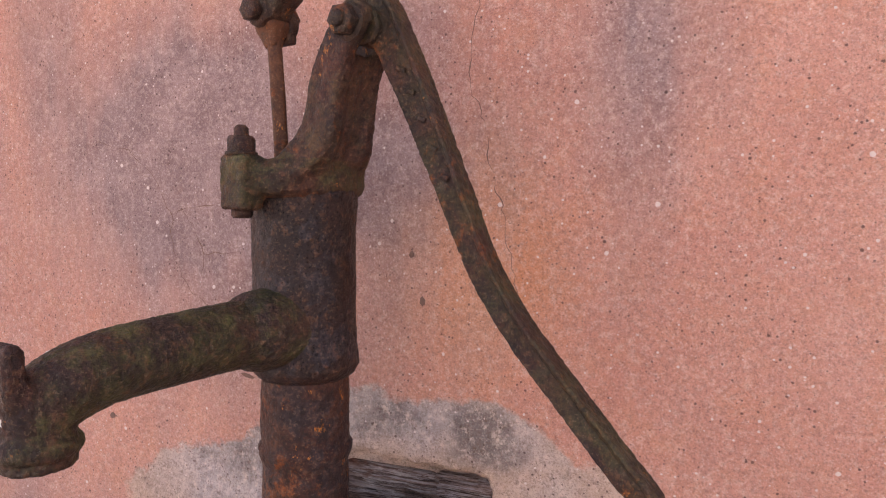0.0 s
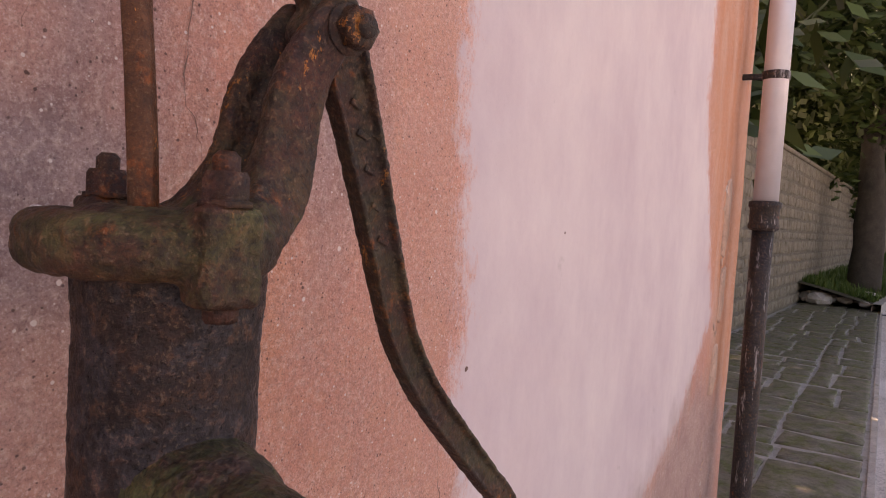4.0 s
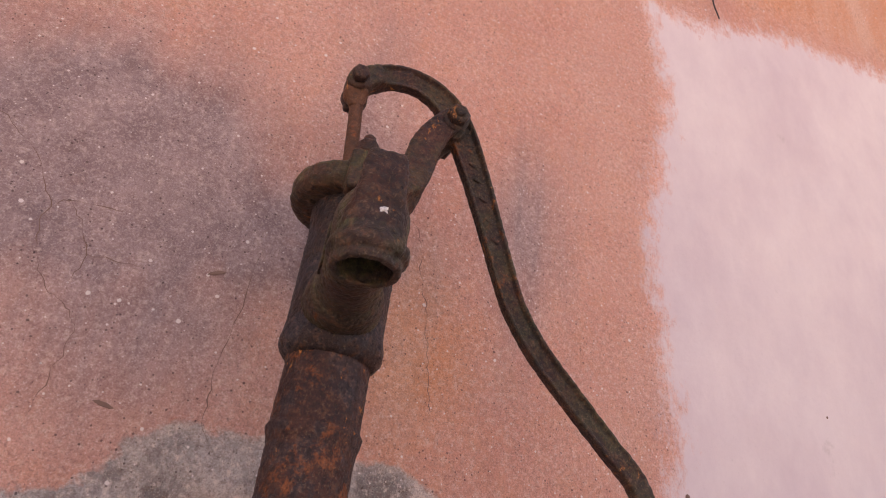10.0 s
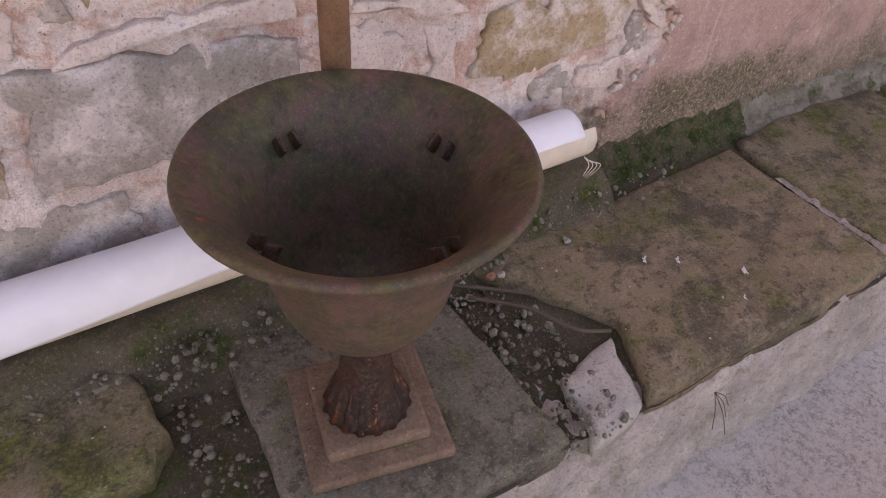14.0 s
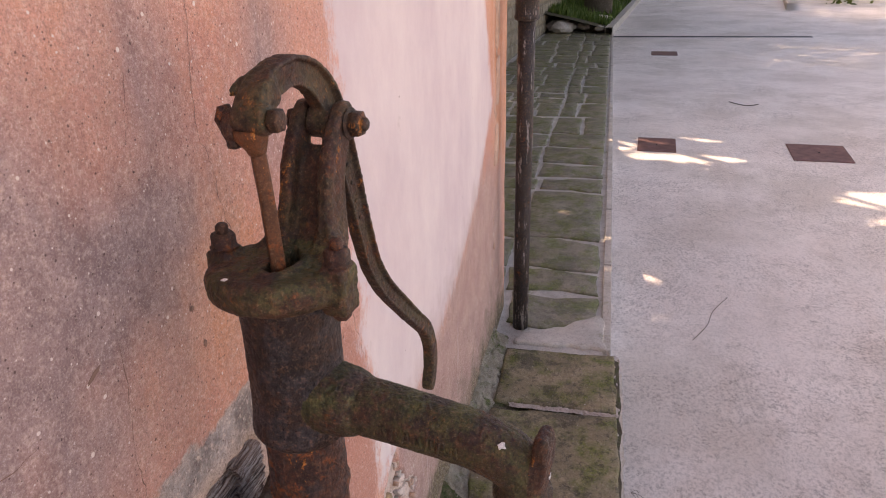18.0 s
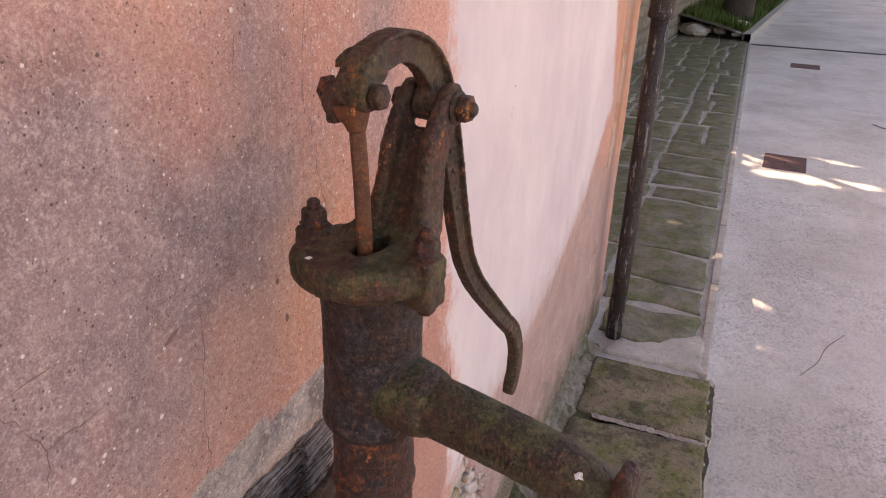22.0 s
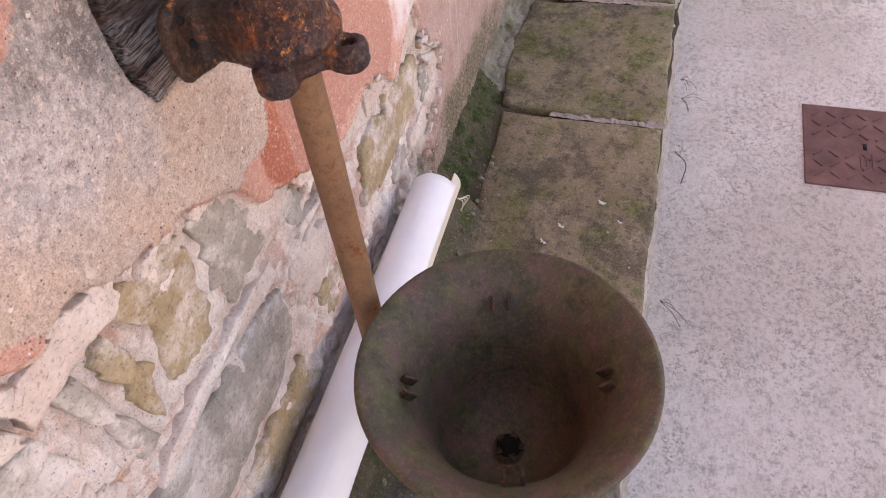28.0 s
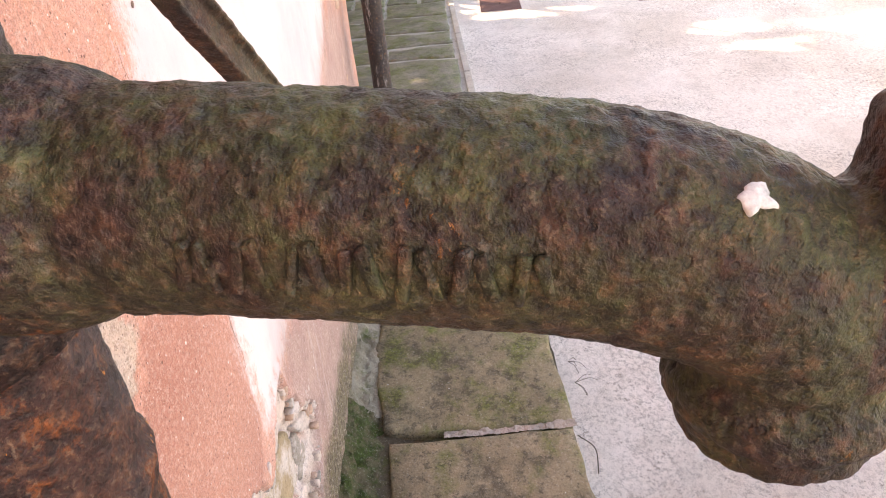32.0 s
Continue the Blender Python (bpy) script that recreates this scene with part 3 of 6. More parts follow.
def piece(outline, thick, to_world, jag=0.006, dome=0.003, n=30, seed=0, bevel=0.006, freq=14):
    """A rough slab from a plan outline: sides, worn edge and uneven face. to_world maps (a, b, height)."""
    o = np.array(outline, float)
    seglen = np.linalg.norm(np.roll(o, -1, 0) - o, axis=1)
    pts = []
    for a, b, length in zip(o, np.roll(o, -1, 0), seglen):
        k = max(2, int(round(n * length / seglen.sum())))
        pts += [a + (b - a) * i / k for i in range(k)]
    pts = np.array(pts)
    mid = pts.mean(0)
    out = []
    for p in pts:
        q = Vector((*p, seed * 3.7))
        d = noise.noise(q * freq) * jag + noise.noise(q * freq * 3) * jag * 0.5
        e = (p - mid) / (np.linalg.norm(p - mid) + 1e-9)
        out.append(p + e * (d - jag * 0.4))
    out = np.array(out)
    r = max(1e-3, np.linalg.norm(out - mid, axis=1).mean())
    loops = []
    for shrink, h in ((0.0, -thick), (0.0, -bevel * 1.4), (bevel * 0.5, -bevel * 0.4), (bevel * 1.6, 0.0), (r * 0.35, dome * 0.6), (r * 0.7, dome)):
        k = 1 - np.minimum(0.92, shrink / np.linalg.norm(out - mid, axis=1))
        ring = mid + (out - mid) * k[:, None]
        loops.append([to_world(x, y, h + (dome * 1.2 * noise.noise((x * 17, y * 17, seed)) if h > -bevel else 0)) for x, y in ring])
    bm = bmesh.new()
    rings(bm, loops)
    bmesh.ops.recalc_face_normals(bm, faces=bm.faces)
    return bm


def dense(profile, step):
    """The same outline with points at most step apart."""
    out = [profile[0]]
    for a, b in zip(profile, profile[1:]):
        k = max(1, int(math.hypot(b[0] - a[0], b[1] - a[1]) / step + .5))
        out += [tuple(np.array(a) + (np.array(b) - np.array(a)) * i / k) for i in range(1, k + 1)]
    return out


def pitted(bm, amp, freq, seed=0.0):
    """Cast-iron skin: small knobs and pits along the normals."""
    bm.normal_update()
    off = Vector((seed, seed * 2, 1))
    for v in bm.verts:
        n = noise.noise(v.co * freq + off) + .6 * noise.noise(v.co * freq * 2.1 + off)
        v.co += v.normal * amp * (n if n > 0 else n * 1.5)
    return bm


def flat_up(z):
    return lambda a, b, h: (a, b, z + h)


def on_wall(y):
    return lambda a, b, h: (a, y - h, b)


def poly_sdf(X, Z, poly):
    """Distance to a polygon's edge, positive inside."""
    P = np.array(poly, float)
    best, inside = np.full(X.shape, 1e9), np.zeros(X.shape, bool)
    for (ax, az), (bx, bz) in zip(P, np.roll(P, -1, 0)):
        ex, ez = bx - ax, bz - az
        t = np.clip(((X - ax) * ex + (Z - az) * ez) / (ex * ex + ez * ez + 1e-12), 0, 1)
        best = np.minimum(best, np.hypot(X - ax - t * ex, Z - az - t * ez))
        if az != bz:
            inside ^= ((az > Z) != (bz > Z)) & (X < ex * (Z - az) / (bz - az) + ax)
    return np.where(inside, best, -best)


def fnoise(X, Z, f, seed=0.0, octaves=4):
    flat = [noise.fractal((x * f, z * f, seed), 0.7, 2.1, octaves) for x, z in zip(X.ravel(), Z.ravel())]
    return np.array(flat).reshape(X.shape)


# ---- house wall ----
def make_wall():
    xs = np.unique(np.round(np.r_[np.arange(-3.2, -1.0, 0.03), np.arange(-1.0, -.72, 0.01), np.arange(-.72, 1.0, 0.005), np.arange(1.0, 1.15, .01), np.arange(1.15, 2.72, 0.016), 2.72], 4))
    zs = np.unique(np.round(np.r_[np.arange(-0.35, 0, 0.03), np.arange(0, 1.0, 0.005), np.arange(1.0, 1.25, .008), np.arange(1.25, 3.4, 0.02), np.arange(3.4, 6.21, 0.2)], 4))
    X, Z = np.meshgrid(xs, zs)
    rough = fnoise(X, Z, 9.0, 1.0, 3)
    fine = fnoise(X, Z, 40.0, 2.0, 2)
    jag = 0.016 * rough + 0.007 * fine
    patch = poly_sdf(X, Z, [(-.433, .953), (-.397, 1.028), (-.307, 1.078), (-.198, 1.098), (-.166, 1.157), (-.085, 1.188), (.156, 1.183), (.214, 1.144),
                            (.306, 1.124), (.332, 1.038), (.38, .975), (.325, .912), (.232, .868), (.15, .852), (.1, .75), (-.03, .75), (-.11, .80), (-.31, .85), (-.41, .90)])
    bare = poly_sdf(X, Z, [(-.433, .94), (-.535, .888), (-.612, .773), (-.587, .704), (-.541, .583), (-.583, .488), (-.588, .261), (-.6, -.02), (.76, -.02),
                           (.752, .184), (.882, .252), (.927, .345), (.789, .495), (.743, .585), (.582, .518), (.55, .541), (.421, .592), (.227, .565),
                           (.161, .609), (.098, .652), (.019, .694), (-.033, .758), (-.112, .803), (-.229, .835), (-.311, .86), (-.367, .862), (-.408, .906)]) + jag
    red = poly_sdf(X, Z, [(.08, .85), (.10, .66), (.16, .615), (.225, .575), (.42, .60), (.55, .55), (.6, .54), (.63, .66), (.615, .77), (.63, .88), (.57, 1.0),
                          (.5, 1.08), (.39, 1.05), (.40, .97), (.33, .9), (.23, .86), (.15, .84)])
    pale = poly_sdf(X, Z, [(.56, 2.27), (.69, 2.27), (.97, 2.39), (1.29, 2.45), (2.0, 2.5), (2.0, 1.8), (2.3, 1.15), (1.95, .86), (1.5, .70), (1.17, .632), (.915, .61),
                           (.75, .585), (.62, .58), (.63, .66), (.615, .77), (.636, .88), (.57, 1.01), (.605, 1.07), (.55, 1.18), (.58, 1.3), (.555, 1.53), (.54, 1.65), (.60, 2.0)])
    pale = np.maximum(pale, poly_sdf(X, Z, [(-.63, .50), (-.70, .56), (-.85, .47), (-1.3, .52), (-1.3, -.2), (-.62, -.2)]))
    orange = np.maximum(poly_sdf(X, Z, [(2.02, 7), (2.02, 1.8), (2.33, 1.15), (2.3, .9), (2.8, .75), (2.8, 7)]),
                        poly_sdf(X, Z, [(.85, 2.42), (1.29, 2.5), (2.3, 2.5), (2.3, 7), (.7, 7)]))
    damp = poly_sdf(X, Z, [(.7, -.4), (.77, .60), (1.17, .67), (1.6, .77), (2.2, .95), (2.62, .75), (2.62, -.4)])

    def blob(x, z, sx, sz, k=1.0):
        return k * np.exp(-((X - x) / sx) ** 2 - ((Z - z) / sz) ** 2)

    stain = np.maximum.reduce([blob(-.30, 1.48, .24, .20, 1.25), blob(-.2, 1.3, .26, .18, .6), blob(-.05, 1.44, .2, .12, 1.0), blob(.29, 1.58, .11, .18, .5), blob(-.62, .78, .2, .24, .6), blob(-.8, 1.45, .3, .25, .35), blob(-.55, 1.62, .12, .3, .55),
                               blob(.02, 1.55, .12, .35, .5), blob(.13, 1.3, .06, .1, .5)])
    rim = np.exp(-((patch + .010) / .013) ** 2) * (Z > 1.03)
    orange = np.maximum.reduce([orange, .15 * blob(.13, 1.33, .11, .14) - .08])
    red = np.maximum(red, .05 * rim - .058)
    soot = np.maximum.reduce([blob(-.20, 1.07, .10, .06, .5), blob(-.12, 1.07, .05, .08, 1.0), blob(-.15, 1.13, .12, .035, .75), blob(.13, 1.14, .06, .05, .9), blob(-.05, 1.16, .15, .035, .8), blob(-.17, 1.15, .05, .05, .7)])
    ash = np.maximum.reduce([blob(-.20, 1.03, .14, .13), blob(.02, 1.16, .22, .05, .8), blob(-.12, .95, .05, .12, .7)])
    base = np.exp(-np.clip(Z, 0, 9) / 0.12)
    moss = np.maximum.reduce([np.exp(-np.clip(Z, 0, 9) / .2) * (X > .62) * 1.0, blob(-.85, .22, .22, .28, .75), blob(1.15, .12, .5, .1, 1.0), blob(-.7, .05, .2, .1, .9), base * (X < -.5) * .6])
    tongue = poly_sdf(X, Z, [(.075, .84), (.135, .83), (.14, .70), (.15, .615), (.10, .645), (.06, .69)])
    niche = poly_sdf(X, Z, [(-.086, 1.095), (-.04, 1.10), (.138, 1.098), (.142, .945), (-.07, .942), (-.09, .985)]) + 0.5 * jag
    step = lambda d, w: np.clip(d / w + 0.5, 0, 1)
    lip = np.exp(-((bare + 0.008) / 0.012) ** 2)
    Y = 0.0035 * fnoise(X, Z, 2.2, 5.0, 3) + 0.0012 * rough
    Y = Y - 0.004 * lip + step(bare, 0.005) * (0.018 + 0.004 * rough + 0.004 * fine) + step(bare - 0.04 + 0.03 * rough, 0.008) * (0.010 + 0.008 * rough + 0.004 * fine) + step(niche, 0.01) * 0.025
    Y = Y - 0.0015 * step(pale, 0.01) + 0.0012 * step(patch, 0.01) + step(damp - 0.03, 0.06) * 0.002 * fine
    Y = np.where(Z > 3.3, 0.0, Y)
    verts = np.stack([X, Y, Z], -1).reshape(-1, 3)
    nx, nz = len(xs), len(zs)
    i = np.arange(nx * nz).reshape(nz, nx)
    quads = np.stack([i[:-1, :-1], i[:-1, 1:], i[1:, 1:], i[1:, :-1]], -1).reshape(-1, 4)
    me = bpy.data.meshes.new("wall_plaster")
    me.from_pydata(verts, [], quads.tolist())
    for name, data in (("patch", patch), ("bare", bare), ("tongue", tongue), ("red", red), ("pale", pale), ("orange", orange), ("damp", damp), ("stain", stain), ("soot", soot), ("ash", ash), ("moss", moss)):
        me.attributes.new(name, "FLOAT", "POINT").data.foreach_set("value", data.ravel().astype(np.float32))
    me.materials.append(M_PLASTER)
    me.shade_smooth()
    return tagged(new("wall_plaster", me), "weathered pink plaster house wall with bare masonry patches", "wall", kind="structure")


wall_house = make_wall()
core = part("wall_core", block((5.9, 0.34, 6.55), (-0.24, 0.225, 2.925), 0), M_ROOF, None, smooth=False)
core.data.materials.clear(), core.data.materials.append(plain("house_side", (0.62, 0.33, 0.22), 0.9))
tagged(core, "thick masonry of the pink house", "wall", kind="structure")
body = part("wall_house_back", block((5.9, 5.0, 6.4), (-0.26, 2.9, 2.85), 0), core.data.materials[0], None, smooth=False)
tagged(body, "plain pink body of the house behind the wall", "wall", kind="structure")
roof = part("roof", block((7.0, 6.6, 0.18), (-0.3, 2.6, 6.3), 0.02), M_ROOF, None, smooth=False)
tagged(roof, "tiled roof eaves above the house wall", "roof", kind="structure")

# masonry bared where the plaster has fallen: (outline, material, standing proud)
MASONRY = [
    ([(-.56, .79), (-.50, .80), (-.39, .785), (-.395, .68), (-.57, .69)], M_GREYSTONE, .012),
    ([(-.535, .655), (-.40, .665), (-.375, .60), (-.40, .535), (-.52, .54)], M_PALESTONE, .010),
    ([(-.375, .79), (-.34, .79), (-.305, .57), (-.345, .565)], M_GREYSTONE, .013),
    ([(-.325, .775), (-.285, .78), (-.255, .67), (-.285, .58), (-.305, .63)], M_TANSTONE, .012),
    ([(-.27, .80), (-.19, .815), (-.125, .77), (-.12, .62), (-.17, .585), (-.25, .59), (-.245, .68)], M_TANSTONE, .014),
    ([(-.105, .78), (-.02, .755), (.055, .66), (.03, .585), (-.09, .57), (-.115, .64)], M_GREYSTONE, .010),
    ([(.07, .655), (.16, .60), (.20, .555), (.12, .53), (.06, .56)], M_GREYSTONE, .008),
    ([(-.56, .505), (-.47, .505), (-.455, .43), (-.47, .32), (-.55, .31), (-.57, .42)], M_TANSTONE, .012),
    ([(-.425, .505), (-.30, .52), (-.10, .515), (.03, .485), (.02, .36), (-.12, .31), (-.43, .30)], M_GREYSTONE, .012),
    ([(.05, .49), (.16, .50), (.22, .44), (.20, .35), (.05, .35)], M_PALESTONE, .010),
    ([(.10, .345), (.24, .34), (.26, .25), (.12, .24)], M_TANSTONE, .008),
    ([(.36, .33), (.40, .44), (.48, .475), (.54, .45), (.55, .49), (.63, .47), (.74, .47), (.785, .41), (.77, .33), (.62, .31), (.45, .295)], M_TANSTONE, .014),
    ([(.50, .285), (.64, .295), (.68, .23), (.55, .215)], M_GREYSTONE, .010),
    ([(.80, .39), (.87, .35), (.86, .28), (.78, .27)], M_GREYSTONE, .008),
    ([(.26, .46), (.34, .45), (.335, .31), (.27, .30)], M_PALESTONE, .010),
    ([(-.54, .28), (-.30, .275), (-.28, .15), (-.55, .13)], M_GREYSTONE, .012),
    ([(-.26, .28), (.02, .285), (.05, .16), (-.24, .14)], M_TANSTONE, .010),
]
for k, (outline, mat, proud) in enumerate(MASONRY):
    ob = part("stone", piece(outline, 0.03, on_wall(0.0265 - proud * .7), 0.024, 0.0025, 70, k + 1, 0.0035, 19), mat, wall_house)


# thick flakes of the pale under-coat round the masonry
COAT = [
    ([(-.616, .739), (-.594, .804), (-.554, .856), (-.520, .815), (-.515, .777), (-.555, .768), (-.585, .721), (-.60, .693)], .010),
    ([(-.556, .858), (-.487, .897), (-.439, .89), (-.430, .844), (-.419, .788), (-.448, .798), (-.479, .783), (-.517, .777)], .006),
    ([(-.430, .848), (-.373, .853), (-.301, .86), (-.235, .838), (-.242, .807), (-.264, .791), (-.316, .799), (-.347, .792), (-.382, .798), (-.418, .79)], .005),
    ([(-.494, .876), (-.473, .891), (-.44, .885), (-.428, .858), (-.434, .842), (-.455, .826), (-.488, .838)], .001),
    ([(.188, .581), (.225, .594), (.302, .597), (.407, .604), (.437, .574), (.445, .50), (.416, .509), (.308, .517), (.204, .518)], .009),
    ([(.442, .576), (.47, .582), (.507, .558), (.552, .53), (.569, .514), (.474, .487), (.448, .499)], .010),
    ([(.567, .523), (.703, .571), (.707, .59), (.75, .592), (.782, .539), (.788, .492), (.688, .488), (.616, .483), (.585, .496)], .008),
    ([(-.367, .506), (-.321, .54), (-.231, .559), (-.116, .563), (.021, .559), (.022, .52), (-.14, .524), (-.256, .522), (-.336, .51)], .012),
    ([(.800, .418), (.925, .361), (.90, .33), (.86, .345), (.806, .395)], .010),
    ([(.11, .53), (.204, .518), (.309, .51), (.355, .47), (.30, .47), (.24, .47), (.17, .51), (.10, .51)], .013),
    ([(.66, .284), (.766, .289), (.795, .27), (.80, .22), (.70, .215), (.64, .235)], .012),
    ([(-.60, .69), (-.585, .72), (-.56, .66), (-.55, .60), (-.57, .52), (-.60, .58)], .008),
]
for k, (outline, deep) in enumerate(COAT):
    part("plaster_flake", piece(outline, .03, on_wall(deep + .002), .014, .0018, 90, k + 140, .0015, 30), M_COAT, wall_house, "thick flake of pale under-plaster")


def broken_edge(line, count, seed, materials):
    """Small loose plates of plaster along a broken edge, tilted off the wall."""
    r = random.Random(seed)
    p = spline(line, 12)
    for k in range(count):
        x, z = p[int(r.random() * (len(p) - 1))] + np.array((r.gauss(0, .012), r.gauss(0, .012)))
        w, h = r.uniform(.010, .030), r.uniform(.008, .024)
        turn, tx, tz = r.uniform(0, math.pi), r.uniform(-.18, .18), r.uniform(-.18, .18)
        outline = [(w * q * math.cos(a), h * q * math.sin(a)) for a, q in ((2 * math.pi * (i + r.uniform(-.3, .3)) / 7, r.uniform(.6, 1.15)) for i in range(7))]
        deep = r.uniform(-.003, .010)
        place = lambda a, b, t: (x + a * math.cos(turn) - b * math.sin(turn), deep - t + tx * a + tz * b, z + a * math.sin(turn) + b * math.cos(turn))
        part("plaster_flake", piece(outline, .016, place, .006, .001, 26, seed + k, .0012, 40), r.choice(materials), wall_house)


broken_edge([(.56, .53), (.60, .535), (.70, .585), (.755, .585), (.79, .50), (.86, .42), (.925, .345), (.88, .255), (.76, .19), (.74, .05)], 75, 301, (M_COAT, M_COAT, M_GREYSTONE, M_FLAKE))
broken_edge([(-.43, .93), (-.535, .885), (-.61, .775), (-.588, .70), (-.545, .585), (-.585, .49), (-.59, .26), (-.60, .05)], 60, 402, (M_COAT, M_COAT, M_FLAKE))
broken_edge([(.10, .648), (.16, .608), (.227, .568), (.42, .592), (.55, .54)], 18, 503, (M_COAT, M_FLAKE))
broken_edge([(2.36, 1.12), (2.40, .95), (2.32, .75), (2.36, .55), (2.30, .35)], 40, 705, (M_FLAKE, M_COAT, M_FLAKE))
broken_edge([(2.42, 1.75), (2.40, 1.6), (2.42, 1.45), (2.41, 1.3)], 16, 806, (M_FLAKE, M_COAT))
broken_edge([(-.40, .88), (-.31, .855), (-.2, .835), (-.10, .80), (-.03, .76)], 14, 604, (M_COAT, M_FLAKE))


def crack(points, width, seed):
    """A hair crack along (x, z) points of the wall: a thin dark ribbon that wanders and varies in width."""
    bm = bmesh.new()
    p = spline(points, 10) if len(points) > 2 else np.linspace(points[0], points[1], 14)
    rows = []
    for i, (x, z) in enumerate(p):
        d = p[min(i + 1, len(p) - 1)] - p[max(i - 1, 0)]
        d = d / (np.hypot(*d) + 1e-9)
        s = .0055 * noise.noise((x * 55, z * 55, seed)) + .003 * noise.noise((x * 190, z * 190, seed + 5))
        w = width * max(.12, .55 + 1.1 * noise.noise((x * 40, z * 40, seed + 9))) * min(1, .25 + i / 6, .25 + (len(p) - 1 - i) / 6)
        c = np.array((x, z)) + np.array((-d[1], d[0])) * s
        rows.append([(c[0] - d[1] * k * w, wall_y(c[0], c[1]) - .0006 + .0002 * (k == 0), c[1] + d[0] * k * w) for k in (-1, 0, 1)])
    rings(bm, rows, False, False, closed=False)
    bmesh.ops.recalc_face_normals(bm, faces=bm.faces)
    return bm


WALL_P = np.empty(len(wall_house.data.vertices) * 3)
wall_house.data.vertices.foreach_get("co", WALL_P)
WALL_P = WALL_P.reshape(-1, 3)
WALL_X = np.unique(np.round(WALL_P[:, 0], 4))
WALL_Z = np.unique(np.round(WALL_P[:, 2], 4))
WALL_G = WALL_P[:, 1].reshape(len(WALL_Z), len(WALL_X))


def wall_y(x, z):
    """Front of the plaster at (x, z)."""
    i = int(np.clip(np.searchsorted(WALL_X, x) - 1, 0, len(WALL_X) - 2))
    j = int(np.clip(np.searchsorted(WALL_Z, z) - 1, 0, len(WALL_Z) - 2))
    return float(WALL_G[j:j + 2, i:i + 2].min())


CRACKS = [
    [(.131, 1.724), (.129, 1.666), (.114, 1.561), (.129, 1.505), (.140, 1.448), (.150, 1.411), (.161, 1.361), (.172, 1.285), (.178, 1.261)],
    [(-.466, 1.497), (-.388, 1.471), (-.329, 1.404), (-.32, 1.342), (-.297, 1.296), (-.259, 1.269), (-.25, 1.236), (-.263, 1.155)],
    [(-.328, 1.364), (-.301, 1.401), (-.218, 1.402)],
    [(-.301, 1.401), (-.27, 1.345), (-.274, 1.287)],
    [(-.293, 1.339), (-.207, 1.344)],
    [(.533, 1.213), (.545, 1.093), (.581, .979), (.612, .907), (.615, .716)],
    [(-.002, 1.629), (-.014, 1.559)],
    [(-.077, 1.432), (-.09, 1.294), (-.095, 1.212), (-.085, 1.166)],
    [(-.689, 1.078), (-.70, 1.001)],
    [(2.40, 1.62), (2.415, 1.5), (2.40, 1.36), (2.43, 1.2), (2.41, 1.06)],
]
for k, line in enumerate(CRACKS):
    part("hair_crack", crack(line, .003 if k == 9 else .0007, k * 3.1), M_CRACK, wall_house)


# a dent drawn as a thin dark plate, its shade put into the colour
def gouge(x, z, w, h, turn, seed):
    a = radians(turn)
    bm = piece([(-w, -h * .3), (-w * .3, -h), (w * .7, -h * .6), (w, h * .2), (w * .2, h), (-w * .6, h * .7)], .002,
               lambda p, q, t: (x + p * math.cos(a) - q * math.sin(a), wall_y(x, z) - .0010 - t * .3, z + p * math.sin(a) + q * math.cos(a)), .0005, .0003, 20, seed, .001)
    return bm


for k, spot in enumerate(((-.125, 1.365, .012, .0030, 24), (-.196, 1.183, .012, .003, -12), (.043, 1.35, .004, .005, 0), (.057, 1.296, .004, .006, 10), (.613, .885, .004, .011, 0),
                          (-.44, 1.10, .006, .005, 0), (.60, 1.235, .005, .004, 20), (.93, 1.43, .003, .003, 0), (.49, 1.06, .004, .003, 0))):
    part("gouge", gouge(*spot, k), M_CRACK, wall_house)
# blistered plaster by the house corner
for k, (x, z, w, h) in enumerate(((2.44, 1.50, .05, .14), (2.45, 1.22, .045, .10), (2.40, .95, .05, .09))):
    part("plaster_flake", piece([(x - w, z - h), (x, z - h * 1.1), (x + w, z - h * .5), (x + w * .7, z + h), (x - w * .5, z + h * .9), (x - w * .8, z + h * .2)], .012, on_wall(wall_y(x, z) - .006), .002, .002, 40, k + 60, .006, 14), M_FLAKE, wall_house, "loose flake of pink plaster")

# rotten timber plug that carries the pump bracket
plug = thing("timber_plug", "rotten weathered timber plug set into the wall", "timber", pose(0, 0, 1.02))


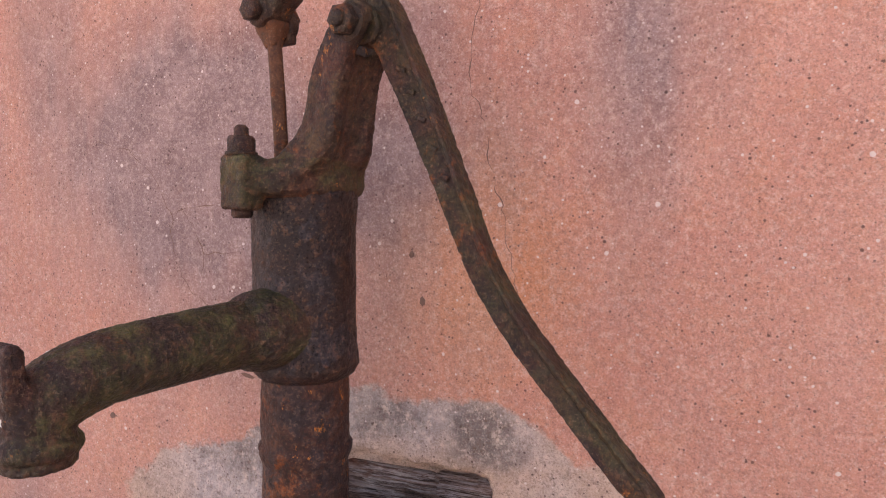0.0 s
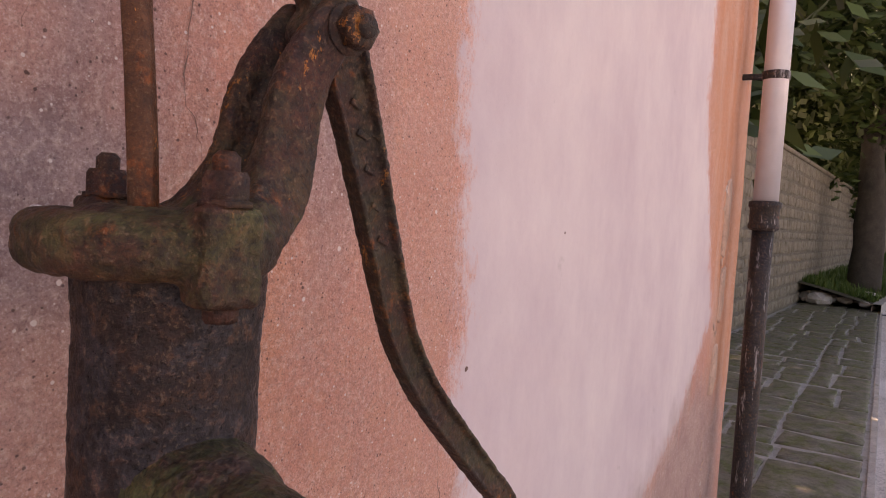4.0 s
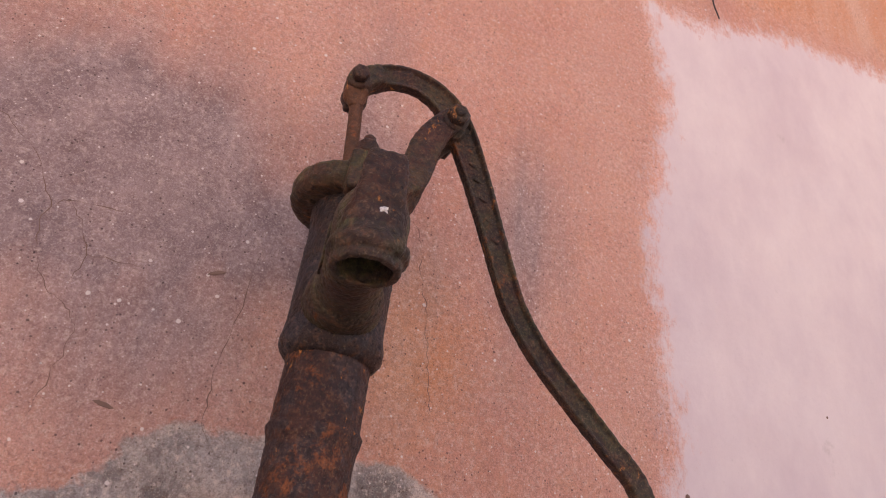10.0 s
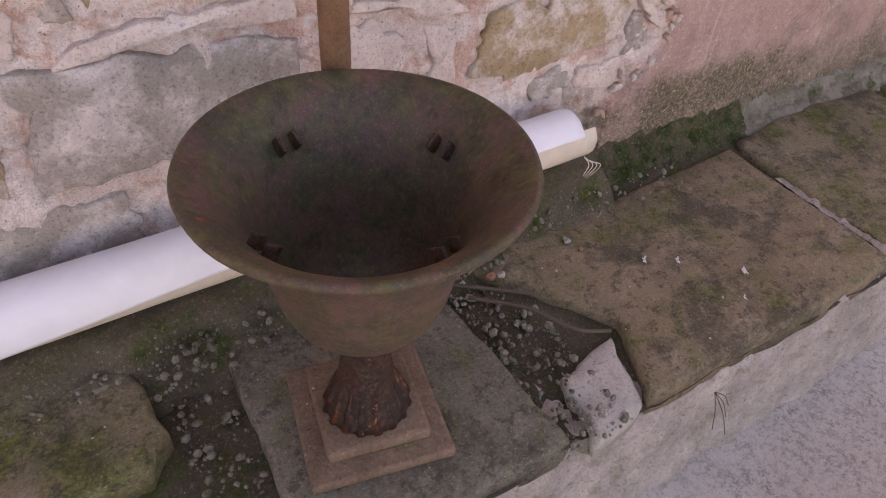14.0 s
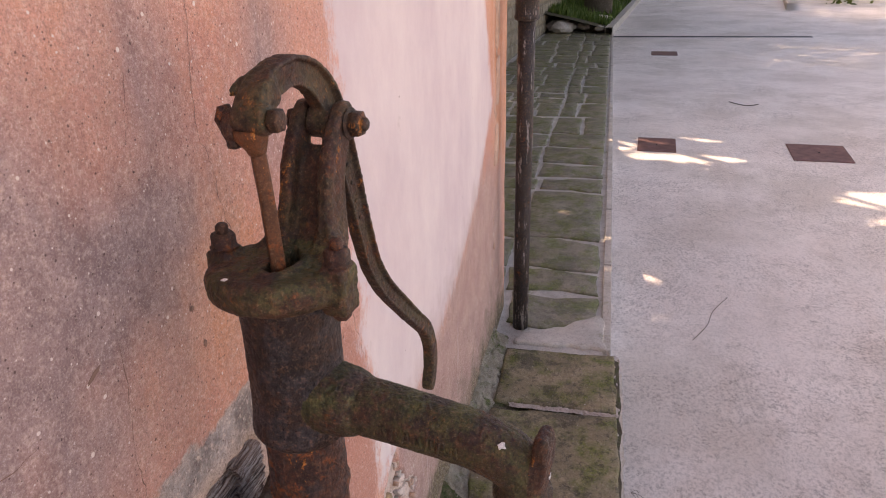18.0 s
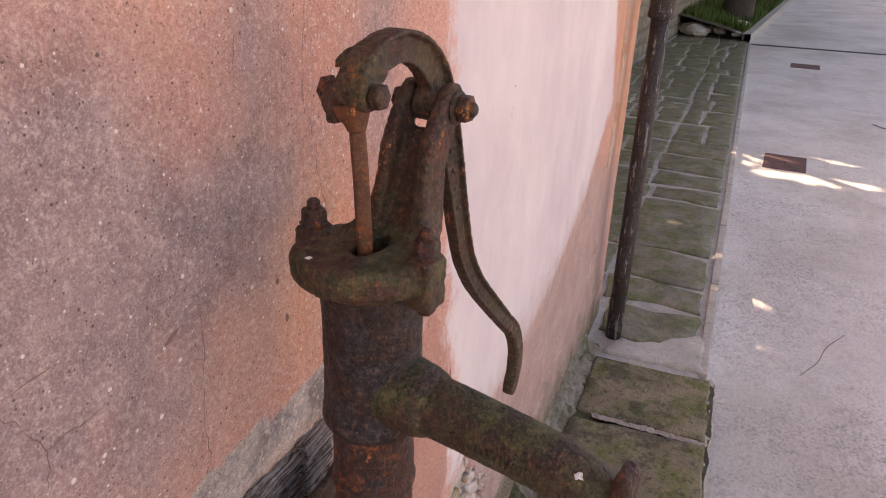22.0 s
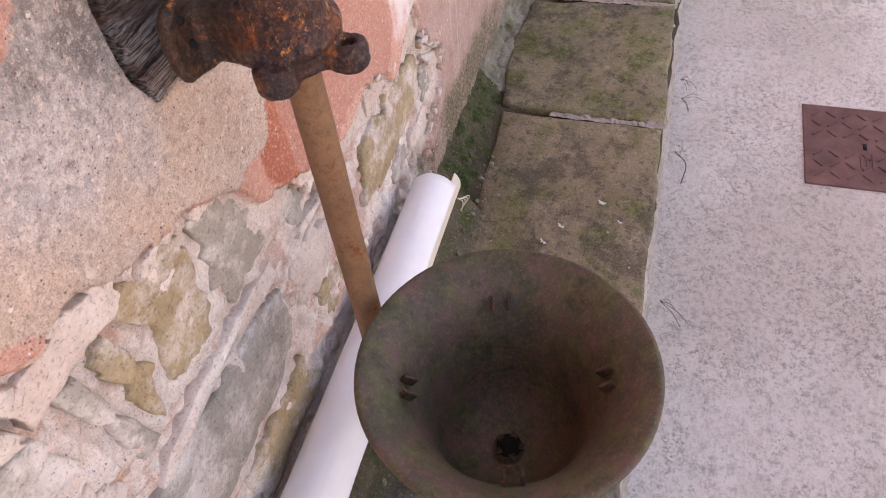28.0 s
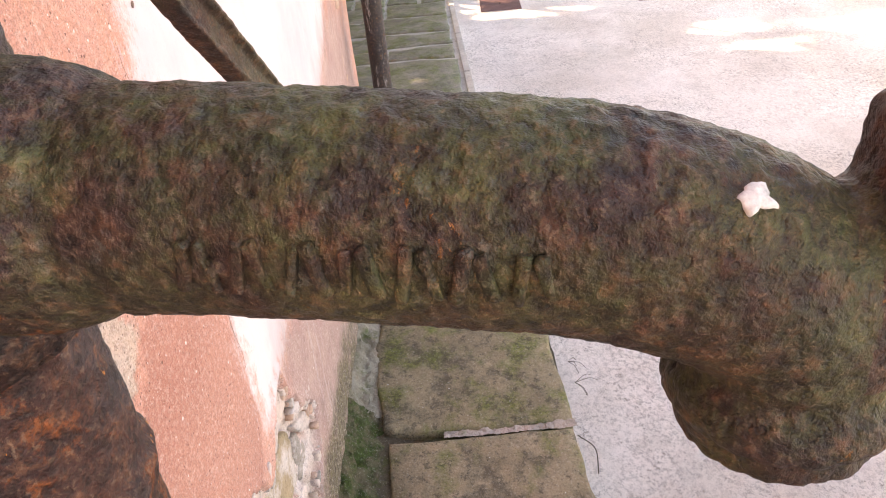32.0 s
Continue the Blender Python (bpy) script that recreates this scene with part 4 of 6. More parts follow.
def splinter(x0, x1, z0, z1, slope, seed, proud):
    """A rotten board: horizontal fibres split apart, with ragged ends."""
    nx, nz = 64, 150
    bm = bmesh.new()
    loops = []
    for j in range(nz):
        f = j / (nz - 1)
        zz = z0 + (z1 - z0) * f
        fibre = noise.noise((seed, 3, zz * 150)) + .6 * noise.noise((seed, 5, zz * 420))
        row = [(x0 + .010 * fibre * .6, .05, zz)]
        for i in range(nx):
            g = i / (nx - 1)
            x = x0 + (x1 - x0) * g
            lane = zz + slope * (x - x0) + .004 * noise.noise((x * 22, seed, zz * 14))
            rid = noise.noise((x * 7 + seed, 1, lane * 105)) + .55 * noise.noise((x * 16, seed + 2, lane * 260)) + .3 * noise.noise((x * 50, seed, lane * 420))
            split = max(0.0, noise.noise((x * 5, seed + 8, lane * 62)) - .22) * .05
            edge = min(1.0, f * 14, (1 - f) * 14)
            end = .006 * noise.noise((seed, 9, zz * 90)) + .004 * noise.noise((seed, 2, zz * 300))
            row.append((x + end * ((1 - g) ** 3 * 1.6 - g ** 3 * .6), -proud(g, f) - .0052 * rid + split + .012 * (1 - edge), zz + .004 * noise.noise((x * 55, seed, 2)) * (1 - edge)))
        row.append((x1, .05, zz))
        loops.append(row)
    rings(bm, loops)
    bmesh.ops.recalc_face_normals(bm, faces=bm.faces)
    return bm


part("splintered_board", splinter(-.082, .080, -.040, .066, .10, 1.0, lambda g, f: -.004 - .003 * f * g), M_WOOD, plug, "grey frayed upper board", smooth=False)
part("splintered_board", splinter(-.075, .152, -.078, -.038, .06, 4.0, lambda g, f: .001 - .003 * g), M_WOOD, plug, "grey frayed lower board", smooth=False)
part("splintered_board", splinter(.078, .143, -.042, .072, .05, 7.0, lambda g, f: .002), M_WOOD, plug, "brown splintered board", smooth=False)


# ---- ground ----
def floor_z(x, y=0.0):
    if x < 6.5:
        return -0.05 + 0.052 * (max(x, 0.6) - 6.5)
    return -0.05 + 0.004 * (x - 6.5)


def make_floor():
    xs = np.unique(np.round(np.r_[-300, -80, -20, np.arange(-6, -1.5, .5), np.arange(-1.5, 9, .05), np.arange(9, 40, .5), np.arange(40, 120, 5), 200, 500], 3))
    ys = np.unique(np.round(np.r_[-400, -100, -40, np.arange(-20, -4, 1), np.arange(-4, 0.1, .05), np.arange(.5, 6, .5), 20, 100, 400], 3))
    X, Y = np.meshgrid(xs, ys)
    Z = np.vectorize(floor_z)(X, Y)
    near = (np.abs(X) < 12) & (Y > -5)
    Z = Z + np.where(near, 0.004 * fnoise(X, Y, 1.7, 3.0, 3), 0)
    Z = np.where((Y > 0.45), Z - 0.1, Z)
    nx, ny = len(xs), len(ys)
    i = np.arange(nx * ny).reshape(ny, nx)
    quads = np.stack([i[:-1, :-1], i[:-1, 1:], i[1:, 1:], i[1:, :-1]], -1).reshape(-1, 4)
    me = bpy.data.meshes.new("ground")
    me.from_pydata(np.stack([X, Y, Z], -1).reshape(-1, 3), [], quads.tolist())
    me.materials.append(M_CONC)
    me.shade_smooth()
    return tagged(new("ground", me), "worn pale concrete yard and drive", "ground", kind="structure")


make_floor()

# raised stone ledge along the house
ledge = thing("stone_ledge", "raised ledge of mossy flagstones along the house wall", "ledge", kind="structure")


def bumpy_strip(x0, x1, profile, step, amp, seed, freq=9.0):
    """A strip along x whose cross-section (y, z) is roughened."""
    xs = np.arange(x0, x1 + step / 2, step)
    p = spline(profile, 5) if len(profile) > 2 else np.array(profile)
    bm = bmesh.new()
    loops = []
    for x in xs:
        loops.append([(x, y + amp * noise.fractal((x * freq, y * freq, z * freq + seed), 0.7, 2, 4), z + amp * noise.fractal((x * freq, y * freq + 9, z * freq + seed), 0.7, 2, 4)) for y, z in p])
    rings(bm, loops, False, False, closed=False)
    bmesh.ops.recalc_face_normals(bm, faces=bm.faces)
    return bm


part("mortar_face", bumpy_strip(-3.0, 2.36, [(-.640, -.42), (-.630, -.34), (-.622, -.26), (-.612, -.18), (-.606, -.12), (-.590, -.055), (-.55, -.045), (-.45, -.045)], .012, .014, 1, 24), M_FACE, ledge)
part("dirt_bed", bumpy_strip(-3.0, 2.36, [(-.60, -.05), (-.45, -.035), (-.2, -.03), (-.1, -.02), (0.03, -.01)], .025, .010, 2), M_DIRT, ledge)
part("mossy_fillet", bumpy_strip(.66, 1.27, [(-.105, -.03), (-.06, -.004), (-.032, .016), (-.014, .045), (.012, .062)], .008, .014, 5, 30), M_MOSS, ledge, "dark green moss bank at the foot of the wall")
part("crumbly_fillet", bumpy_strip(1.25, 2.4, [(-.085, -.02), (-.05, .002), (-.025, .014), (-.010, .035), (.012, .05)], .010, .013, 6, 26), M_CRUMB, ledge, "grey crumbling mortar at the foot of the wall")
part("rubble_bank", bumpy_strip(-1.4, .70, [(-.22, -.05), (-.15, .0), (-.11, .05), (-.06, .08), (0.03, .09)], .016, .014, 7, 12), M_DIRT, ledge)
SLABS = [
    ([(-.25, -.10), (.19, -.13), (.205, -.60), (-.255, -.615)], M_SLABGREY, 0.0),
    ([(.25, -.14), (.70, -.12), (1.155, -.10), (1.15, -.595), (.76, -.61), (.39, -.60), (.46, -.43)], M_SLAB, 0.0),
    ([(1.175, -.085), (1.50, -.05), (1.80, -.075), (1.835, -.585), (1.17, -.60)], M_SLABGREEN, 0.004),
    ([(1.855, -.075), (2.29, -.07), (2.305, -.575), (1.85, -.585)], M_SLABGREEN, 0.0),
    ([(-1.45, -.05), (-.75, -.02), (-.42, -.04), (-.385, -.17), (-.37, -.28), (-.42, -.335), (-.75, -.33), (-1.45, -.36)], M_SLABGREEN, 0.03),
    ([(-2.6, -.05), (-1.5, -.05), (-1.49, -.5), (-2.6, -.5)], M_SLAB, 0.01),
]
for k, (outline, mat, z) in enumerate(SLABS):
    part("flagstone", piece(outline, 0.07, flat_up(z - .002), 0.012, 0.0025, 70, k + 20, 0.008, 8), mat, ledge)
part("broken_corner", piece([(.27, -.47), (.44, -.44), (.38, -.60), (.25, -.62)], 0.06, flat_up(-.018), .015, .004, 30, 31, .008), M_MORTAR, ledge, "pale broken corner of a flagstone")
part("mortar_joint", bumpy_strip(1.150, 1.180, [(-.60 + .012 * i, -.010) for i in range(30)], .003, .006, 11, 44), M_FACE, ledge)
part("mortar_joint", bumpy_strip(1.830, 1.860, [(-.59 + .012 * i, -.009) for i in range(38)], .003, .006, 12, 44), M_FACE, ledge)

part("mortar_apron", piece([(2.34, -.10), (2.44, -.12), (2.52, -.30), (2.68, -.50), (2.62, -.53), (2.34, -.54)], .05, flat_up(.009), .02, .004, 50, 77, .008), M_MORTAR, ledge, "pale crumbly mortar at the end of the ledge")


# ---- paved strip beyond the ledge ----
pave = thing("paved_strip", "strip of mossy split paving stones with pale joints", "paving", kind="structure")


def wall_line(x):
    return 1.25 - 0.05 * (x - 10)


bm = bmesh.new()
loops = []
for x in np.arange(2.3, 17.2, 0.3):
    loops.append([(x, -0.52, -0.4), (x, -0.52, -0.012), (x, max(0.3, wall_line(x) + .1) if x > 2.75 else 0.02, -0.012)])
rings(bm, loops, False, False, closed=False)
bmesh.ops.recalc_face_normals(bm, faces=bm.faces)
part("joint_mortar", bm, M_JOINT, pave, smooth=False)
rng = random.Random(4)
k = 0


def paver(x0, x1, y0, y1):
    """One split stone with slanting sides."""
    global k
    j = lambda v: rng.uniform(-v, v)
    sk = min(.05, .16 * (x1 - x0))
    outline = [(x0 + .014 + j(sk), y0 + .012 + j(.006)), (x1 - .014 + j(sk), y0 + .012 + j(.006)), (x1 - .014 + j(sk), (y0 + y1) / 2), (x1 - .014 + j(sk), y1 - .012 + j(.02)), (x0 + .014 + j(sk), y1 - .012 + j(.02)), (x0 + .014 + j(sk), (y0 + y1) / 2)]
    part("paving_stone", piece(outline, .03, flat_up(rng.uniform(-.004, .004)), .016, .004, 34, k, .007, 9), M_PAVE, pave)
    k += 1


for x0, x1 in ((2.50, 2.91), (2.93, 3.20), (3.23, 3.68), (3.71, 4.68), (4.71, 5.04), (5.07, 5.46), (5.49, 6.02), (6.05, 6.56), (6.59, 7.40), (7.43, 8.2), (8.23, 8.85), (8.88, 9.4), (9.43, 10.3), (10.33, 11.1),
               (11.13, 11.6), (11.63, 12.5), (12.53, 13.1), (13.13, 14.0), (14.03, 14.8), (14.83, 15.6), (15.63, 16.5)):
    split = None if x1 < 7 else rng.uniform(-.3, -.1)
    edge = -.03 if x1 < 2.95 else .02 + .05 * rng.random()
    if split is None:
        paver(x0, x1, -.50, edge)
    else:
        paver(x0, x1, -.50, split), paver(x0, x1, split, edge)
    if x0 > 2.9:
        y = edge
        while y < wall_line(x0) - .06:
            w = rng.uniform(.28, .5)
            if wall_line(x0) - .04 - y - w < .15:
                w = wall_line(x0) - .04 - y
            if x1 - x0 > .6:
                mid = x0 + (x1 - x0) * rng.uniform(.4, .6)
                paver(x0, mid, y, y + w), paver(mid, x1, y, y + w)
            else:
                paver(x0, x1, y, y + w)
            y += w
x = 2.33
while x < 15.6:
    part("kerb_stone", block((.98, .045, .30), (x + .5, -.535, -.147), .006, 2), M_MORTAR, pave, smooth=False)
    x += 1.0


# ---- hand pump ----
def smin(a, b, k):
    """Union of two distance fields with a fillet of about k."""
    h = np.clip(.5 + .5 * (b - a) / k, 0, 1)
    return b * (1 - h) + a * h - k * h * (1 - h)


def smax(a, b, k):
    return -smin(-a, -b, k)


def grow(da, db, r):
    """Two half-width distances joined into a prism with edges rounded by r."""
    da, db = da + r, db + r
    return np.hypot(np.maximum(da, 0), np.maximum(db, 0)) + np.minimum(np.maximum(da, db), 0) - r


def along(U, V, rows):
    """Nearest place on a polyline of (u, v, ...) rows: distance, signed side, and the other columns there."""
    rows = np.asarray(rows, float)
    best, side = np.full(U.shape, 1e9), np.zeros(U.shape)
    extra = [np.zeros(U.shape) for _ in range(rows.shape[1] - 2)]
    for a, b in zip(rows, rows[1:]):
        e = b[:2] - a[:2]
        t = np.clip(((U - a[0]) * e[0] + (V - a[1]) * e[1]) / (e @ e + 1e-15), 0, 1)
        du, dv = U - a[0] - t * e[0], V - a[1] - t * e[1]
        d = np.hypot(du, dv)
        near = d < best
        best = np.where(near, d, best)
        side = np.where(near, np.sign(e[0] * dv - e[1] * du) * d, side)
        for k, col in enumerate(extra):
            extra[k] = np.where(near, a[k + 2] + (b[k + 2] - a[k + 2]) * t, col)
    return best, side, extra


def sweep(X, Y, Z, rows):
    """Distance to a round bar of (x, y, z, radius) rows."""
    rows, best = np.asarray(rows, float), np.full(X.shape, 1e9)
    for a, b in zip(rows, rows[1:]):
        e = b[:3] - a[:3]
        t = np.clip(((X - a[0]) * e[0] + (Y - a[1]) * e[1] + (Z - a[2]) * e[2]) / (e @ e + 1e-15), 0, 1)
        d = np.sqrt((X - a[0] - t * e[0]) ** 2 + (Y - a[1] - t * e[1]) ** 2 + (Z - a[2] - t * e[2]) ** 2) - (a[3] + (b[3] - a[3]) * t)
        best = np.minimum(best, d)
    return best


def box3(X, Y, Z, at, half, r):
    q = [np.abs(c - m) - h + r for c, m, h in zip((X, Y, Z), at, half)]
    return np.sqrt(sum(np.maximum(v, 0) ** 2 for v in q)) + np.minimum(np.maximum(np.maximum(q[0], q[1]), q[2]), 0) - r


def disc3(X, Y, Z, cx, cy, rad, z0, z1, r):
    return grow(np.hypot(X - cx, Y - cy) - rad, np.abs(Z - (z0 + z1) / 2) - (z1 - z0) / 2, r)


def cast(field, lo, hi, h):
    """Skin of a distance field over a grid: vertices, quads."""
    ax = [np.arange(a, b + h, h) for a, b in zip(lo, hi)]
    D = field(*np.meshgrid(*ax, indexing="ij", sparse=True))
    D = np.broadcast_to(D, tuple(len(a) for a in ax))
    n = tuple(s - 1 for s in D.shape)
    corner = {c: D[c[0]:c[0] + n[0], c[1]:c[1] + n[1], c[2]:c[2] + n[2]] for c in itertools.product((0, 1), repeat=3)}
    inside = sum((v < 0).astype(int) for v in corner.values())
    cells = np.argwhere((inside > 0) & (inside < 8))
    ids = -np.ones(n, int)
    ids[tuple(cells.T)] = np.arange(len(cells))
    vals = {c: v[tuple(cells.T)] for c, v in corner.items()}
    acc, cnt = np.zeros((len(cells), 3)), np.zeros(len(cells))
    for c in vals:
        for axis in range(3):
            if c[axis] == 0:
                e = tuple(1 if i == axis else c[i] for i in range(3))
                a, b = vals[c], vals[e]
                cross = (a < 0) != (b < 0)
                t = np.where(cross, a / np.where(cross, a - b, 1), 0)
                p = np.tile(np.array(c, float), (len(cells), 1))
                p[:, axis] = t
                acc += np.where(cross[:, None], p, 0)
                cnt += cross
    verts = np.array(lo) + (cells + acc / cnt[:, None]) * h
    quads = []
    for axis in range(3):
        u, v = (axis + 1) % 3, (axis + 2) % 3
        a = D[tuple(slice(0, -1) if i == axis else slice(1, -1) for i in range(3))]
        b = D[tuple(slice(1, None) if i == axis else slice(1, -1) for i in range(3))]
        for flip, mask in ((False, (a < 0) & (b >= 0)), (True, (a >= 0) & (b < 0))):
            k = np.argwhere(mask)
            off = [0, 0, 0]
            off[u] = off[v] = 1
            base = k + np.array(off)
            ring = []
            for du, dv in ((0, 0), (1, 0), (1, 1), (0, 1)):
                q = base.copy()
                q[:, u] -= du
                q[:, v] -= dv
                ring.append(ids[tuple(q.T)])
            quads.append(np.stack(ring[::-1] if flip else ring, -1))
    return verts, np.concatenate(quads)


def skin(name, mesh, material, parent, label="", keep=None, pits=0.0, freq=200):
    """A cast part; keep picks the faces whose middles it holds for."""
    V, Q = mesh
    V = V.copy()
    if pits:
        nrm = np.zeros_like(V)
        f = np.cross(V[Q[:, 2]] - V[Q[:, 0]], V[Q[:, 3]] - V[Q[:, 1]])
        for i in range(4):
            np.add.at(nrm, Q[:, i], f)
        nrm /= np.linalg.norm(nrm, axis=1)[:, None] + 1e-12
        k = np.array([noise.noise(p * freq) + .6 * noise.noise(p * freq * 2.1) + .3 * noise.noise(p * freq * .3) for p in map(Vector, V.tolist())])
        V += nrm * (pits * np.where(k > 0, k, 1.5 * k))[:, None]
    if keep is not None:
        m = V[Q].mean(1)
        Q = Q[keep(m[:, 0], m[:, 1], m[:, 2])]
        used, Q = np.unique(Q, return_inverse=True)
        V, Q = V[used], Q.reshape(-1, 4)
    me = bpy.data.meshes.new(name)
    me.from_pydata(V.tolist(), [], Q.tolist())
    me.materials.append(material)
    me.shade_smooth()
    ob = new(name, me)
    ob.parent = parent
    if label:
        ob["label"] = label
    return ob


pump = thing("hand_pump", "rusty cast-iron hand water pump on the wall", "water pump", pose(-0.003, -0.147, 0, 0, 0, -9))
barrel = part("barrel", pitted(lathe(dense([(.044, 1.236), (.049, 1.24), (.0535, 1.248), (.0535, 1.256), (.0515, 1.268), (.0505, 1.30), (.0505, 1.38), (.052, 1.40), (.053, 1.420)], .0028), 150, wob=.02), .0009, 190), M_BARREL, pump, "dark blistered upper barrel")
part("lower_pipe", pitted(lathe(dense([(.040, .99), (.0455, 1.0), (.0455, 1.045), (.0425, 1.06), (.0425, 1.085), (.0462, 1.089), (.0468, 1.094), (.0435, 1.099), (.043, 1.15), (.0455, 1.158),
                          (.0470, 1.166), (.0438, 1.171), (.0435, 1.20), (.0432, 1.236), (.045, 1.24)], .0028), 150, wob=.025), .0009, 150), M_RUST_LOW, pump, "orange-flaked lower pipe")


# wall bracket with its wings, web and the lobed base flange
def bracket_field(X, Y, Z):
    pipe = disc3(X, Y, Z, 0, 0, .0462, .985, 1.050, .004)
    bead = disc3(X, Y, Z, 0, 0, .058, .997, 1.023, .011)
    d = smin(pipe, bead, .010)
    plate = disc3(X, Y, Z, 0, 0, .047, .970, 1.002, .008)
    for deg, reach, rad, z0, z1 in ((-82, .066, .0205, .969, .999), (193, .056, .0215, .968, 1.002), (8, .070, .0180, .984, 1.034)):
        cx, cy = reach * math.cos(radians(deg)), reach * math.sin(radians(deg))
        lobe = disc3(X, Y, Z, cx, cy, rad, z0, z1, .007)
        arm, _, _ = along(X, Y, [(0, 0), (cx, cy)])
        arm = grow(arm - rad * .78, np.abs(Z - (z0 + z1) / 2 + .002) - (z1 - z0) / 2 + .005, .006)
        plate = smin(plate, smin(lobe, arm, .012), .010)
    d = smin(d, plate, .007)
    a = radians(9)
    U, V = X * math.cos(a) + Y * math.sin(a), -X * math.sin(a) + Y * math.cos(a)
    shape = poly_sdf(np.broadcast_to(U - .022, (U + Z).shape), np.broadcast_to(Z, (U + Z).shape),
                     [(-.098, .990), (-.100, 1.02), (-.096, 1.042), (-.084, 1.056), (-.055, 1.062), (-.03, 1.070), (.04, 1.072), (.072, 1.082), (.092, 1.074), (.100, 1.05), (.098, 1.0), (.086, .978), (.055, .968), (-.05, .966), (-.088, .972)])
    wing = grow(-shape, np.abs(V - .099) - .008, .006)
    web = box3(X, Y, Z, (0, .052, 1.012), (.043, .052, .038), .012)
    d = smin(d, smin(wing, web, .022), .012)
    return smax(d, -disc3(X, Y, Z, .066 * math.cos(radians(-82)), .066 * math.sin(radians(-82)), .0078, .99, 1.05, .001), .003)


BR = cast(bracket_field, (-.115, -.100, .955), (.145, .130, 1.095), .0017)
bracket = skin("wall_bracket", BR, M_RUST_DARK, pump, "dark rusted winged wall bracket", lambda x, y, z: y > .046, .0009, 120)
skin("base_flange", BR, M_RUST_LOW, pump, "thick orange-rusted base flange with bolt ears", lambda x, y, z: y <= .046, .0009, 120)
part("flange_stud", tube([(.069, .010, 1.030), (.069, .010, 1.041), (.070, .010, 1.043), (.071, .011, 1.062)], (.0085, .0080, .0045, .0040), 12, wob=.1), M_RUST_DARK, pump, "thin rusty stud on the flange ear")
for hx, hz in ((-.052, 1.040), (-.047, 1.010), (.098, 1.056), (.101, 1.026)):
    bm = lathe([(.0050, -.001), (.0054, .0012), (.0042, .0034), (.0012, .0040)], 12, wob=.1)
    bmesh.ops.transform(bm, matrix=pose(0, 0, 0, 0, 0, 9) @ pose(hx, .0912, hz, 90), verts=bm.verts)
    part("nail_head", bm, M_BLACK, pump, "dark round nail head")

# spout with its rolled lip and the hook plate
SP = spline([(0, -.030, 1.2895, .0410), (0, -.050, 1.2893, .0385), (0, -.062, 1.289, .0372), (0, -.069, 1.2888, .0318), (0, -.11, 1.2880, .0304), (0, -.165, 1.2850, .0293), (0, -.203, 1.2822, .0288), (0, -.228, 1.2765, .0285), (0, -.2455, 1.2685, .0277), (0, -.2550, 1.257, .0260), (0, -.2572, 1.240, .0248)], 3)
HK = [(.2655, 1.242, .0170, .0085), (.2700, 1.258, .0172, .0085), (.2745, 1.272, .0172, .0090), (.2765, 1.285, .0172, .0082), (.2768, 1.296, .0170, .0078), (.2765, 1.3035, .0150, .0074)]


def spout_field(X, Y, Z):
    d = sweep(X, Y, Z, SP)
    s, _, (wide, w) = along(-Y, Z, HK)
    hook = grow(s - w, np.abs(X) - wide, .0055)
    d = smin(d, hook, .010)
    lip = np.minimum(grow(np.hypot(X, Y + .2572) - .0300, np.abs(Z - 1.2355) - .0080, .0078), disc3(X, Y, Z, 0, -.2572, .0258, 1.2200, 1.242, .003))
    d = smin(d, lip, .004)
    return smax(d, -disc3(X, Y, Z, 0, -.2572, .0200, 1.20, 1.246, .001), .002)


SPOUT = cast(spout_field, (-.046, -.295, 1.216), (.046, -.020, 1.335), .0012)
spout = skin("spout", SPOUT, M_SPOUT, pump, "green-brown curved spout", lambda x, y, z: ~(((y < -.2685) & (z > 1.249)) | ((z <= 1.249) & (y < -.2))), .0007, 210)
spout.matrix_local = pose(0, 0, 0, 0, 0, -2.5)
skin("bucket_hook", SPOUT, M_RUST_DARK, spout, "rusty upright hook plate for a bucket", lambda x, y, z: (y < -.2685) & (z > 1.249), .0007, 210)
skin("spout_lip", SPOUT, M_SPOUT, spout, "rounded rolled lip of the spout", lambda x, y, z: (z <= 1.249) & (y < -.2), .0007, 210)
# black disc in place of the shaded depth of the bore
part("spout_bore", lathe([(.0195, 1.2445), (.0195, 1.2455)], 24, 0, -.2572), M_BLACK, spout, "dark mouth of the spout")


def onto(field, p):
    """The point of a field's skin nearest to p, and the normal there."""
    p = np.array(p, float)
    for _ in range(8):
        f = lambda q: float(np.asarray(field(*[np.array([[[v]]]) for v in q])).ravel()[0])
        g = np.array([f(p + e) - f(p - e) for e in np.eye(3) * .0008]) / .0016
        g /= np.linalg.norm(g) + 1e-12
        p = p - g * f(p)
    return Vector(p), Vector(g)


# raised casting mark: worn strokes in a row
r = random.Random(5)
for k in range(7):
    v = .1195 + .0127 * k
    for s in (-1, 1):
        q, nrm = onto(spout_field, (-.04, -v - .0028 * s, 1.2862 - .035 * (v - .119)))
        bm = pitted(block((.0032, .0134 + r.uniform(-.002, .001), .0030), (0, 0, 0), .0012, 3), .0009, 260, k + s)
        up = Vector((0, 0, 1)) - nrm * nrm.z
        m = Matrix((up.cross(nrm), up.normalized(), nrm)).transposed().to_4x4()
        bmesh.ops.transform(bm, matrix=Matrix.Translation(q + nrm * .0002) @ m @ pose(0, 0, 0, 0, 0, 12 * s), verts=bm.verts)
        part("casting_mark", bm, M_SPOUT, spout)
